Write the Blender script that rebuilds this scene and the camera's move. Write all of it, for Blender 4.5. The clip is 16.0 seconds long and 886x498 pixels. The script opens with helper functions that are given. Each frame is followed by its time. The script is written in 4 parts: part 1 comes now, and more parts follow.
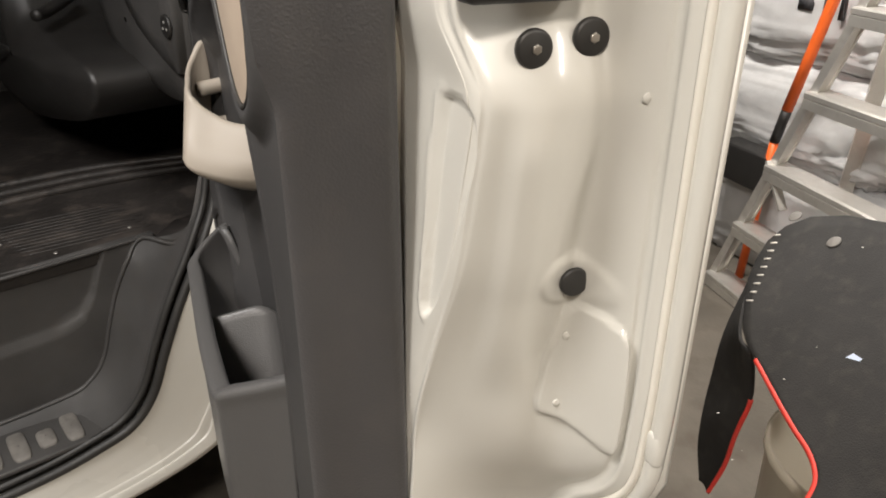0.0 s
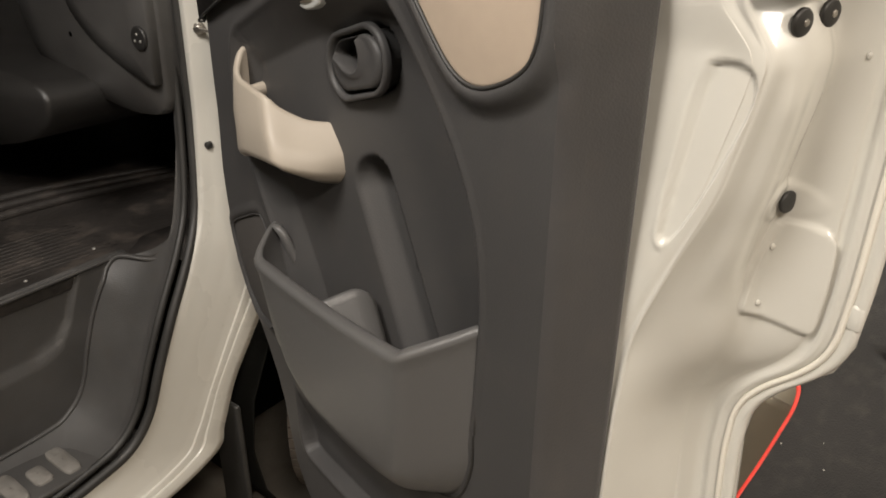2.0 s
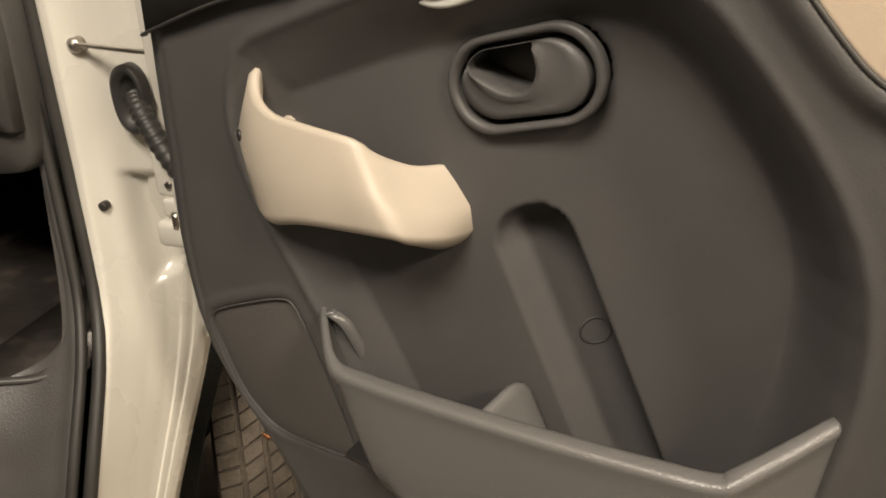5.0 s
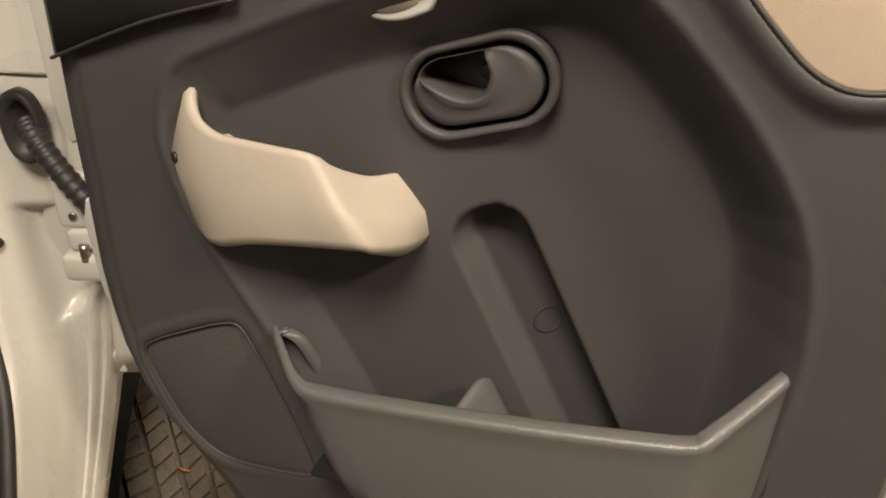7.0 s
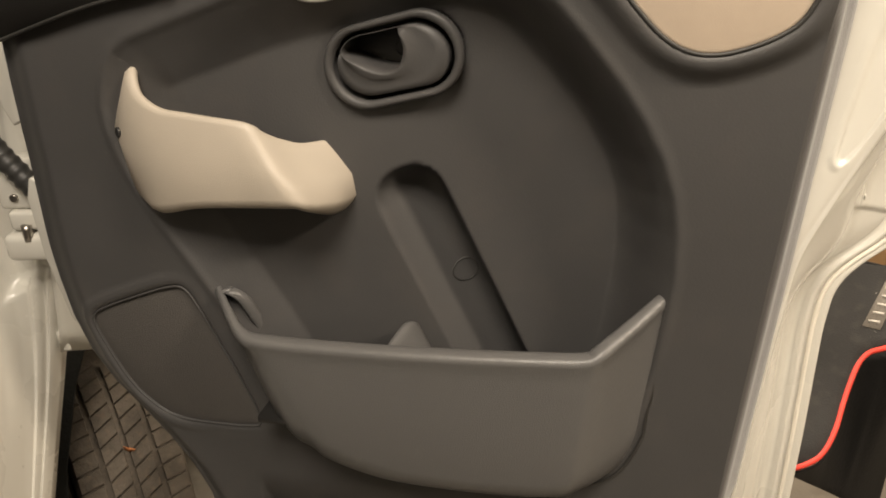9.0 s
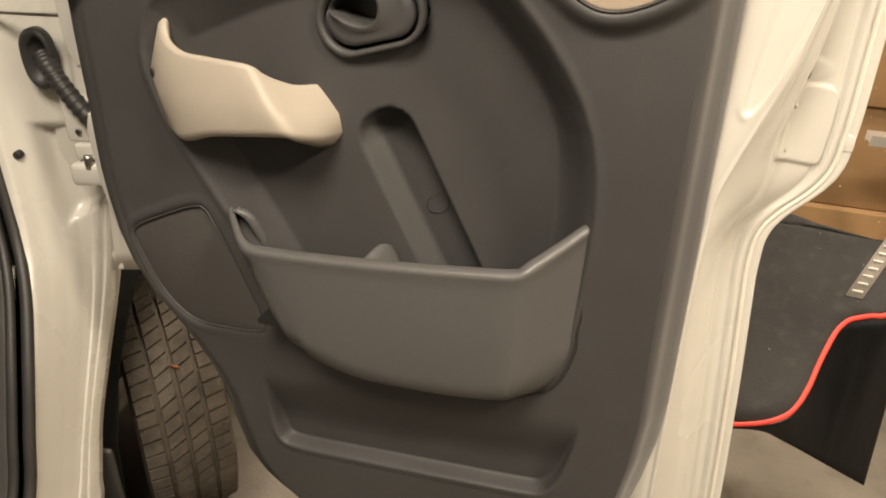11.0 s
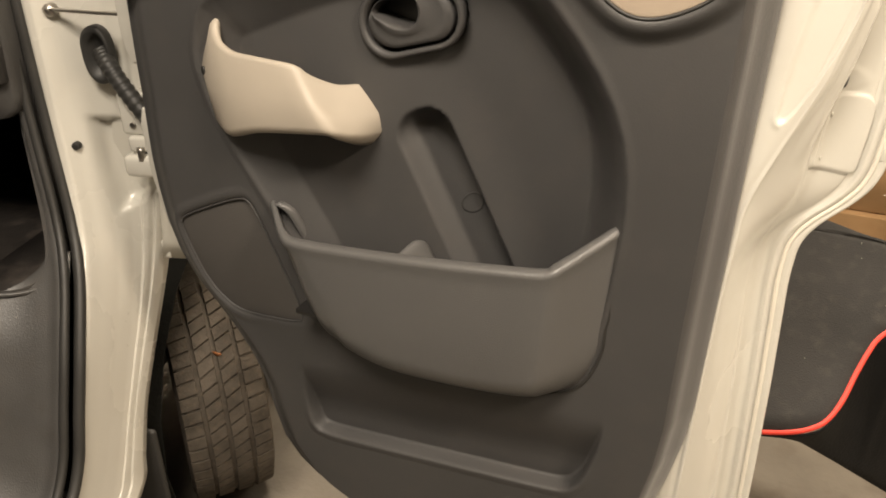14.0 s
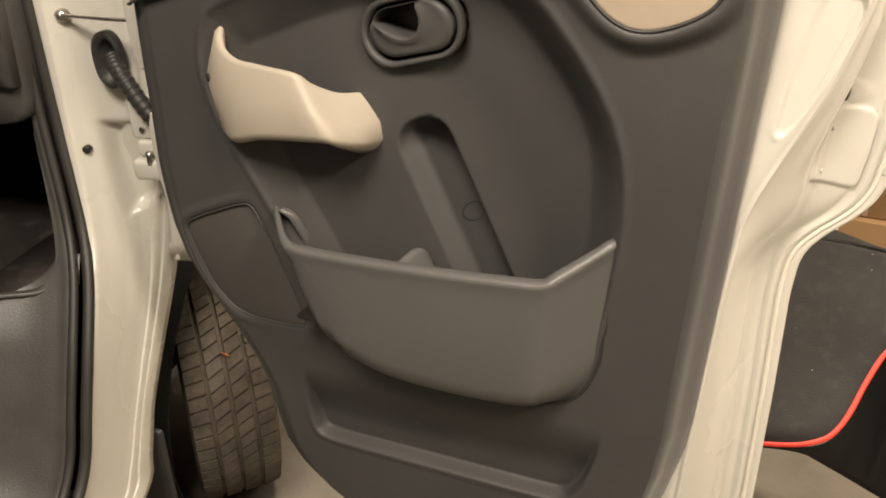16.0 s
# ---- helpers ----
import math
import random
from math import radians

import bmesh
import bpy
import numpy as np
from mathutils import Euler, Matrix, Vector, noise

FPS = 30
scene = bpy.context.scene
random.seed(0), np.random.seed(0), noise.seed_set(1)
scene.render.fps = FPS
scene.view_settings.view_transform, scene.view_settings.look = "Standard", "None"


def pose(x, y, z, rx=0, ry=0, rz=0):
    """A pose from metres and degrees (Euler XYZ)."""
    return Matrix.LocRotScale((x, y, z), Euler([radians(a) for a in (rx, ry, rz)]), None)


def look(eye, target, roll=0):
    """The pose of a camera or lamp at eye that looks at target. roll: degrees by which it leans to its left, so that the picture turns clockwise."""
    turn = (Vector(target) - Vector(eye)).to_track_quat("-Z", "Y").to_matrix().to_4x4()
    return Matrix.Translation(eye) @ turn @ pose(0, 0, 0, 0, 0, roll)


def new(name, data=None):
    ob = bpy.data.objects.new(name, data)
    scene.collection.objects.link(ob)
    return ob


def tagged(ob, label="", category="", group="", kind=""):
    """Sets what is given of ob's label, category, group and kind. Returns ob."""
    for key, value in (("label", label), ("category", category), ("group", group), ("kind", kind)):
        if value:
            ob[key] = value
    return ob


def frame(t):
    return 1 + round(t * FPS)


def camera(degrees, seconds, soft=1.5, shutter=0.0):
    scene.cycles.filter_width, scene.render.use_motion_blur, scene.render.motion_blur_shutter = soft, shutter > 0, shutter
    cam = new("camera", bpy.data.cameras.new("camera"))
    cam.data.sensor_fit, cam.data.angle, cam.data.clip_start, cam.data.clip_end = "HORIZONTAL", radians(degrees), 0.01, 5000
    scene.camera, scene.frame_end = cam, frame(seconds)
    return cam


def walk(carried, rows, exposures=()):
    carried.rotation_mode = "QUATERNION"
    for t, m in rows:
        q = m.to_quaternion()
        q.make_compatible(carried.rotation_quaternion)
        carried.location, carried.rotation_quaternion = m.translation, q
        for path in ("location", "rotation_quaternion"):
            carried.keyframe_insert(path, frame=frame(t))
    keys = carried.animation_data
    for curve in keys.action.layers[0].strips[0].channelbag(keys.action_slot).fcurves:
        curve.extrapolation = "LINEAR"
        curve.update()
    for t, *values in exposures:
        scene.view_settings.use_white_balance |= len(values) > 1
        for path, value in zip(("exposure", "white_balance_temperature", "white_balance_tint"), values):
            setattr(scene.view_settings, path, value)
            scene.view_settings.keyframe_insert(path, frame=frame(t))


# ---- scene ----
cam = camera(62.5, 16.0, soft=1.8)
METRES, EYE, TILT, LEAN, TURN = 1.2, 1.35, -26.0, 0.0, 68.0
ROWS = [
    (0.0, 0.0, 0.0, 0.0, -0.0, 0.0, -0.0),
    (0.5, -0.0209, -0.0057, 0.002, -0.25, 0.37, 0.09),
    (1.0, -0.0562, -0.0203, -0.0066, -0.67, 0.57, 0.18),
    (1.5, -0.1392, -0.0522, -0.0195, -5.08, 0.58, 2.33),
    (2.0, -0.2253, -0.0473, -0.0209, -12.55, 0.01, 5.82),
    (2.5, -0.282, -0.0106, -0.007, -17.27, -0.84, 8.05),
    (3.0, -0.3528, 0.0384, 0.0155, -21.43, -1.4, 9.79),
    (3.5, -0.405, 0.0936, 0.0305, -26.19, -2.52, 11.92),
    (4.0, -0.4224, 0.1417, 0.0482, -29.31, -4.16, 13.32),
    (4.5, -0.4222, 0.197, 0.0767, -31.15, -4.75, 14.05),
    (7.0, -0.4971, 0.2638, 0.1174, -45.36, -8.31, 18.82),
    (7.5, -0.5077, 0.2591, 0.115, -47.23, -9.24, 19.29),
    (8.0, -0.5248, 0.2508, 0.1121, -49.05, -9.95, 19.7),
    (8.5, -0.5444, 0.2395, 0.1088, -50.48, -10.48, 20.15),
    (9.0, -0.548, 0.2165, 0.0968, -51.19, -10.66, 20.3),
    (9.5, -0.5345, 0.1665, 0.0731, -51.28, -11.01, 20.35),
    (10.0, -0.5513, 0.128, 0.0525, -48.45, -10.38, 19.42),
    (12.5, -0.5766, 0.0713, 0.0259, -42.72, -8.8, 17.75),
    (13.0, -0.5783, 0.0686, 0.0284, -41.99, -8.64, 17.48),
    (13.5, -0.5797, 0.0686, 0.0307, -41.07, -8.36, 17.19),
    (14.0, -0.578, 0.0689, 0.0318, -40.55, -8.22, 17.05),
    (14.5, -0.5729, 0.0626, 0.0301, -40.14, -8.13, 16.91),
    (15.0, -0.575, 0.0614, 0.0316, -39.56, -7.99, 16.74),
    (15.5, -0.5708, 0.063, 0.0334, -39.2, -7.88, 16.59),
    (16.0, -0.5635, 0.0556, 0.0337, -38.95, -7.71, 16.55),
]
walk(cam, [(t, pose(0, 0, EYE, TILT, LEAN, TURN) @ pose(METRES * x, METRES * y, METRES * z, 90 + pitch, roll, yaw)) for t, x, y, z, yaw, pitch, roll in ROWS],
     exposures=[(0.0, 0.10, 5650, 10), (1.0, 0.08, 5700, 10), (1.5, 0.05, 5850, 10), (2.0, 0.04, 5900, 10), (2.5, 0.06, 6000, 10), (3.0, 0.32, 6050, 10), (3.5, 0.42, 6250, 10), (4.5, 0.62, 6500, 10), (7.0, 0.44, 6600, 10), (8.0, 0.32, 6550, 10), (9.0, 0.34, 6550, 10), (9.5, 0.46, 6600, 10), (10.0, 0.54, 6650, 10), (16.0, 0.51, 6600, 10)])

# ---- world, lights, exposure ----
world = bpy.data.worlds.new("garage_air")
scene.world = world
world.use_nodes = True
world.node_tree.nodes["Background"].inputs[0].default_value = (1.0, 0.86, 0.68, 1)
world.node_tree.nodes["Background"].inputs[1].default_value = 0.035


def area_lamp(name, eye, target, sx, sy, watts, colour):
    data = bpy.data.lights.new(name, "AREA")
    data.shape, data.size, data.size_y, data.energy, data.color = "RECTANGLE", sx, sy, watts, colour
    ob = new(name, data)
    ob.matrix_world = look(eye, target)
    return ob


WARM = (1.0, 0.86, 0.69)
area_lamp("unseen_top_light", (0.85, -0.56, 2.40), (0.85, -0.56, 0), 0.32, 0.28, 40, (1.0, 0.84, 0.66))
area_lamp("unseen_top_light", (-0.56, -0.88, 2.40), (-0.56, -0.88, 0), 0.60, 0.60, 34, (1.0, 0.885, 0.745))
# Added lamp with no known source: lifts the shut face, mats and boxes.
area_lamp("unseen_top_light", (1.30, 0.90, 2.40), (1.30, 0.90, 0), 0.90, 0.20, 28, WARM)
# Also an added lamp, source unknown, to brighten fender, bags and back wall.
area_lamp("unseen_top_light", (-1.6, 1.25, 2.40), (-1.6, 1.25, 0), 0.90, 0.20, 60, WARM)


# ---- materials ----
def mat(name, colour, rough=0.5, metal=0.0, vary=0.12, scale=6.0, grain=0.0, grain_scale=900.0, spec=0.5, coat=0.0, dirt=0.0, dirt_colour=(0.2, 0.17, 0.13), coords="Object", wave=None):
    m = bpy.data.materials.new(name)
    m.use_nodes = True
    nt = m.node_tree
    bsdf = nt.nodes["Principled BSDF"]
    tc = nt.nodes.new("ShaderNodeTexCoord")
    n1 = nt.nodes.new("ShaderNodeTexNoise")
    n1.inputs["Scale"].default_value, n1.inputs["Detail"].default_value = scale, 5
    nt.links.new(tc.outputs[coords], n1.inputs["Vector"])
    ramp = nt.nodes.new("ShaderNodeValToRGB")
    lo = [c * (1 - vary) for c in colour]
    hi = [min(1, c * (1 + vary)) for c in colour]
    ramp.color_ramp.elements[0].position, ramp.color_ramp.elements[0].color = 0.3, (*lo, 1)
    ramp.color_ramp.elements[1].position, ramp.color_ramp.elements[1].color = 0.7, (*hi, 1)
    nt.links.new(n1.outputs["Fac"], ramp.inputs["Fac"])
    out = ramp.outputs["Color"]
    if dirt:
        n3 = nt.nodes.new("ShaderNodeTexNoise")
        n3.inputs["Scale"].default_value, n3.inputs["Detail"].default_value = scale * 3.7, 8
        nt.links.new(tc.outputs[coords], n3.inputs["Vector"])
        r3 = nt.nodes.new("ShaderNodeValToRGB")
        r3.color_ramp.elements[0].position, r3.color_ramp.elements[0].color = 0.52, (0, 0, 0, 1)
        r3.color_ramp.elements[1].position, r3.color_ramp.elements[1].color = 0.75, (dirt, dirt, dirt, 1)
        nt.links.new(n3.outputs["Fac"], r3.inputs["Fac"])
        mix = nt.nodes.new("ShaderNodeMix")
        mix.data_type = "RGBA"
        nt.links.new(r3.outputs["Color"], mix.inputs["Factor"])
        nt.links.new(out, mix.inputs[6])
        mix.inputs[7].default_value = (*dirt_colour, 1)
        out = mix.outputs[2]
    nt.links.new(out, bsdf.inputs["Base Color"])
    rr = nt.nodes.new("ShaderNodeMapRange")
    rr.inputs["To Min"].default_value, rr.inputs["To Max"].default_value = max(0.02, rough - 0.07), min(1, rough + 0.07)
    nt.links.new(n1.outputs["Fac"], rr.inputs["Value"])
    nt.links.new(rr.outputs[0], bsdf.inputs["Roughness"])
    bsdf.inputs["Metallic"].default_value = metal
    bsdf.inputs["Specular IOR Level"].default_value = spec
    bsdf.inputs["Coat Weight"].default_value = coat
    bsdf.inputs["Coat Roughness"].default_value = 0.06
    if grain:
        n2 = nt.nodes.new("ShaderNodeTexVoronoi" if grain_scale > 300 else "ShaderNodeTexNoise")
        n2.inputs["Scale"].default_value = grain_scale
        nt.links.new(tc.outputs[coords], n2.inputs["Vector"])
        bump = nt.nodes.new("ShaderNodeBump")
        bump.inputs["Strength"].default_value, bump.inputs["Distance"].default_value = grain, 0.0008 if grain_scale > 300 else 0.004
        nt.links.new(n2.outputs[0], bump.inputs["Height"])
        nt.links.new(bump.outputs[0], bsdf.inputs["Normal"])
    return m


TRIM = mat("grained_black_trim", (0.0575, 0.056, 0.0555), 0.48, vary=0.08, scale=5, grain=0.12, grain_scale=520, spec=0.34, dirt=0.10, dirt_colour=(0.12, 0.10, 0.085))
SIDE = mat("leather_grained_trim_edge", (0.053, 0.0505, 0.0505), 0.42, vary=0.10, scale=8, grain=0.22, grain_scale=560, spec=0.8, dirt=0.12, dirt_colour=(0.12, 0.10, 0.085))
SIDE.node_tree.nodes["Principled BSDF"].inputs["Sheen Weight"].default_value = 0.35
SIDE.node_tree.nodes["Principled BSDF"].inputs["Sheen Roughness"].default_value = 0.35
POCKET = mat("grey_pocket_plastic", (0.102, 0.100, 0.098), 0.31, vary=0.03, scale=4, grain=0.25, grain_scale=800)
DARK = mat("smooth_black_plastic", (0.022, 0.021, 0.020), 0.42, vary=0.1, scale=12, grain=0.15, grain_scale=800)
CAB = mat("cab_black_plastic", (0.062, 0.060, 0.058), 0.42, vary=0.2, scale=8, grain=0.3, grain_scale=500, dirt=0.3, dirt_colour=(0.06, 0.052, 0.045))
GRILLE = mat("grille_plastic", (0.070, 0.065, 0.061), 0.55, vary=0.08, scale=6, grain=0.4, grain_scale=600)
CABFLOOR = mat("worn_rubber_floor", (0.026, 0.023, 0.021), 0.45, vary=0.45, scale=5, grain=0.35, grain_scale=60, dirt=0.45, dirt_colour=(0.12, 0.10, 0.085))
PAD = mat("worn_grey_pad", (0.17, 0.16, 0.145), 0.6, vary=0.2, scale=30, dirt=0.4, dirt_colour=(0.09, 0.08, 0.07))
BEIGE = mat("beige_plastic", (0.395, 0.350, 0.290), 0.48, vary=0.03, scale=10, grain=0.15, grain_scale=900)
CLOTH = mat("beige_cloth", (0.42, 0.345, 0.27), 0.9, vary=0.04, scale=30, grain=0.15, grain_scale=1100, spec=0.15)
PAINT = mat("white_car_paint", (0.615, 0.597, 0.540), 0.27, vary=0.02, scale=4, coat=0.6, dirt=0.12, dirt_colour=(0.55, 0.49, 0.40))
SEALER = mat("cream_seam_sealer", (0.72, 0.685, 0.60), 0.55, vary=0.04, scale=12)
RUBBER = mat("black_rubber_seal", (0.030, 0.029, 0.027), 0.5, vary=0.15, scale=14)
TYRE = mat("dusty_tyre_rubber", (0.100, 0.085, 0.069), 0.85, vary=0.3, scale=25, grain=0.5, grain_scale=120, dirt=0.5, dirt_colour=(0.16, 0.125, 0.09), spec=0.2)
# Near-black colour holds the deep shade inside the wheel arch.
ARCH_SHADE = mat("black_arch_shade", (0.007, 0.007, 0.006), 0.85, vary=0.2, scale=20, grain=0.5, grain_scale=120, spec=0.1)
STEEL = mat("bare_steel", (0.45, 0.42, 0.38), 0.35, metal=1.0, vary=0.1, scale=20)
BOLT = mat("black_bolt", (0.05, 0.048, 0.045), 0.45, metal=0.6, vary=0.15, scale=40)
ALU = mat("aluminium", (0.72, 0.70, 0.66), 0.38, metal=0.75, vary=0.07, scale=10, dirt=0.3, dirt_colour=(0.5, 0.46, 0.4))
MATRUB = mat("black_mat_carpet", (0.030, 0.029, 0.028), 0.8, vary=0.2, scale=12, grain=0.6, grain_scale=500, dirt=0.35, dirt_colour=(0.075, 0.068, 0.06), spec=0.3)
MATBACK = mat("black_mat_backing", (0.006, 0.006, 0.006), 0.6, vary=0.2, scale=12, grain=0.3, grain_scale=200, spec=0.18)
RED = mat("red_edging", (0.75, 0.055, 0.035), 0.55, vary=0.08, scale=60)
ORANGE = mat("orange_lacquer", (0.85, 0.15, 0.02), 0.35, vary=0.05, scale=20)
BAG = mat("grey_plastic_film", (0.60, 0.60, 0.60), 0.22, vary=0.10, scale=7, grain=0.9, grain_scale=22, spec=0.6)
PRINT = mat("dark_print", (0.06, 0.06, 0.065), 0.4, vary=0.1)
TAG = mat("grey_woven_tag", (0.20, 0.18, 0.155), 0.75, vary=0.1, scale=60, grain=0.4, grain_scale=700)
LETTER = mat("grey_lettering", (0.60, 0.57, 0.52), 0.6, vary=0.05)
CARD = mat("brown_cardboard", (0.27, 0.165, 0.080), 0.8, vary=0.15, scale=5, dirt=0.2, dirt_colour=(0.22, 0.12, 0.05), spec=0.2)
CONCRETE = mat("concrete_floor", (0.160, 0.142, 0.116), 0.75, vary=0.30, scale=3, grain=0.5, grain_scale=60, dirt=0.7, dirt_colour=(0.10, 0.082, 0.062))
WALLP = mat("painted_wall", (0.62, 0.58, 0.50), 0.8, vary=0.06, scale=2, dirt=0.2, dirt_colour=(0.45, 0.40, 0.33))
PALE = mat("ivory_plastic", (0.60, 0.55, 0.45), 0.4, vary=0.05, scale=6)
SILVER = mat("silver_bezel", (0.62, 0.63, 0.60), 0.35, metal=0.25, vary=0.05)
DUST = mat("pale_blue_scrap", (0.55, 0.62, 0.80), 0.8, vary=0.05)
LEAF = mat("dry_leaf", (0.45, 0.17, 0.06), 0.7, vary=0.2, scale=50)


# ---- building helpers ----
def thing(name, label, category, group="", kind="", at=(0, 0, 0)):
    ob = new(name)
    ob.location = at
    return tagged(ob, label, category, group, kind)


def part(name, bm, material, parent=None, label="", smooth=True, bevel=0.0, sub=0, thick=0.0):
    me = bpy.data.meshes.new(name)
    bmesh.ops.remove_doubles(bm, verts=bm.verts, dist=1e-5)
    bmesh.ops.recalc_face_normals(bm, faces=bm.faces)
    bm.to_mesh(me)
    bm.free()
    me.materials.append(material)
    for p in me.polygons:
        p.use_smooth = smooth
    ob = new(name, me)
    if parent:
        ob.parent = parent
        ob.matrix_parent_inverse = Matrix.Translation(-Vector(parent.location)) if parent.parent is None else Matrix()
    if thick:
        s = ob.modifiers.new("thickness", "SOLIDIFY")
        s.thickness, s.offset = thick, 0
    if bevel:
        b = ob.modifiers.new("edges", "BEVEL")
        b.width, b.segments, b.limit_method, b.angle_limit = bevel, 3, "ANGLE", radians(35)
    if sub:
        s = ob.modifiers.new("round", "SUBSURF")
        s.levels = s.render_levels = sub
    if label:
        ob["label"] = label
    return ob


def loft(rows, closed=False, caps=False, bm=None):
    """Quads between rows of equally many points; closed joins the first and last point of each row."""
    bm = bm or bmesh.new()
    grid = [[bm.verts.new(p) for p in row] for row in rows]
    n = len(rows[0])
    for a, b in zip(grid, grid[1:]):
        for i in range(n if closed else n - 1):
            j = (i + 1) % n
            bm.faces.new((a[i], a[j], b[j], b[i]))
    if caps:
        bm.faces.new(grid[0])
        bm.faces.new(grid[-1][::-1])
    return bm


def box(x0, y0, z0, x1, y1, z1, m=None, bm=None):
    bm = bm or bmesh.new()
    r = bmesh.ops.create_cube(bm, size=1, matrix=Matrix.Translation(((x0 + x1) / 2, (y0 + y1) / 2, (z0 + z1) / 2)) @ Matrix.Diagonal((abs(x1 - x0), abs(y1 - y0), abs(z1 - z0), 1)))
    if m:
        bmesh.ops.transform(bm, matrix=m, verts=r["verts"])
    return bm


def spline(points, n):
    """A smooth line of n points through the given ones."""
    p = [Vector(q) for q in points]
    p = [2 * p[0] - p[1], *p, 2 * p[-1] - p[-2]]
    out = []
    for k in range(n):
        s = k / (n - 1) * (len(p) - 3)
        i = min(int(s), len(p) - 4)
        u = s - i
        a, b, c, d = p[i:i + 4]
        out.append(0.5 * (2 * b + (c - a) * u + (2 * a - 5 * b + 4 * c - d) * u * u + (3 * b - a - 3 * c + d) * u ** 3))
    return out


def tube(points, radius, n=40, sides=8, ring=False, flat=1.0, bm=None, smooth=True):
    """A round bar along a smooth line; radius may be a list that is spread along it."""
    line = spline(points, n) if smooth else [Vector(p) for p in points]
    n = len(line)
    rows = []
    up = Vector((0.13, 0.21, 0.97))
    for i, p in enumerate(line):
        t = (line[min(i + 1, n - 1)] - line[max(i - 1, 0)]).normalized()
        a = t.cross(up)
        if a.length < 0.05:
            a = t.cross(Vector((1, 0, 0)))
        a.normalize()
        b = t.cross(a).normalized()
        r = radius if isinstance(radius, (int, float)) else float(np.interp(i / (n - 1), np.linspace(0, 1, len(radius)), radius))
        rows.append([p + (a * math.cos(2 * math.pi * k / sides) + b * flat * math.sin(2 * math.pi * k / sides)) * r for k in range(sides)])
    return loft(rows, closed=True, caps=not ring, bm=bm)


def disc(radius, depth, m, sides=28, dome=0.0, hole=0.0):
    """A turned knob or washer along its own z, rounded at the rim."""
    prof = [(hole, 0), (radius, 0), (radius, depth * 0.6), (radius * 0.93, depth * 0.92), (radius * 0.8, depth), (radius * 0.4 + hole * 0.5, depth + dome * 0.8), (hole, depth + dome)]
    rows = [[m @ Vector((r * math.cos(2 * math.pi * k / sides), r * math.sin(2 * math.pi * k / sides), z)) for k in range(sides)] for r, z in prof]
    return loft(rows, closed=True)


def poly_inside(poly, x, z):
    """Signed distance to a polygon, positive inside, for arrays."""
    poly = np.array(poly)
    d = np.full(x.shape, 1e9)
    inside = np.zeros(x.shape, bool)
    for (ax, az), (bx, bz) in zip(poly, np.roll(poly, -1, 0)):
        ex, ez = bx - ax, bz - az
        wx, wz = x - ax, z - az
        h = np.clip((wx * ex + wz * ez) / (ex * ex + ez * ez), 0, 1)
        d = np.minimum(d, np.hypot(wx - ex * h, wz - ez * h))
        inside ^= ((az > z) != (bz > z)) & (x < ex * (z - az) / (ez if ez else 1e-9) + ax)
    return np.where(inside, d, -d)


def smooth01(v, a, b):
    t = np.clip((v - a) / (b - a), 0, 1)
    return t * t * (3 - 2 * t)


def rounded(poly, n=90):
    """A closed smooth outline through corner points, as 2D tuples."""
    p = [Vector((*q, 0)) for q in poly]
    p = p[-2:] + p + p[:2]
    line = []
    m = len(poly)
    for k in range(n):
        s = k / n * m
        i = int(s)
        u = s - i
        a, b, c, d = p[i + 1], p[i + 2], p[i + 3] if i + 3 < len(p) else p[3], p[i + 4] if i + 4 < len(p) else p[4]
        q = (a * (1 - u) ** 3 + b * (3 * u ** 3 - 6 * u * u + 4) + c * (-3 * u ** 3 + 3 * u * u + 3 * u + 1) + d * u ** 3) / 6
        line.append((q.x, q.y))
    return line


def cut_corners(poly, times=2, k=0.25):
    for _ in range(times):
        out = []
        for a, b in zip(poly, poly[1:] + poly[:1]):
            out += [tuple(a[i] * (1 - k) + b[i] * k for i in range(2)), tuple(a[i] * k + b[i] * (1 - k) for i in range(2))]
        poly = out
    return poly


def plate(poly, y_front, y_back, dome=None):
    """An upright plate in the door's plane from an outline of (x, z)."""
    bm = bmesh.new()
    f = [bm.verts.new((x, y_front, z)) for x, z in poly]
    b = [bm.verts.new((x, y_back, z)) for x, z in poly]
    bm.faces.new(f)
    bm.faces.new(b[::-1])
    n = len(poly)
    for i in range(n):
        bm.faces.new((f[i], f[(i + 1) % n], b[(i + 1) % n], b[i]))
    return bm


# ---- the door ----
# The door's plane is x (from hinge to free edge) and z; y grows towards its outer skin.
LEFT_Z = [0.50, 0.512, 0.524, 0.545, 0.58, 0.63, 0.681, 0.72, 0.758, 0.79, 0.827, 0.865, 0.909, 0.955, 1.0, 1.06, 1.12, 1.165, 1.212, 1.26, 1.32, 1.42]
LEFT_X = [-0.80, -0.835, -0.858, -0.885, -0.911, -0.925, -0.936, -0.953, -0.978, -1.004, -1.036, -1.058, -1.071, -1.077, -1.080, -1.081, -1.081, -1.080, -1.078, -1.072, -1.055, -1.03]
RIGHT_Z = [0.50, 0.53, 0.57, 0.62, 0.68, 0.74, 0.80, 1.42]
RIGHT_X = [-0.52, -0.455, -0.42, -0.398, -0.384, -0.374, -0.369, -0.368]
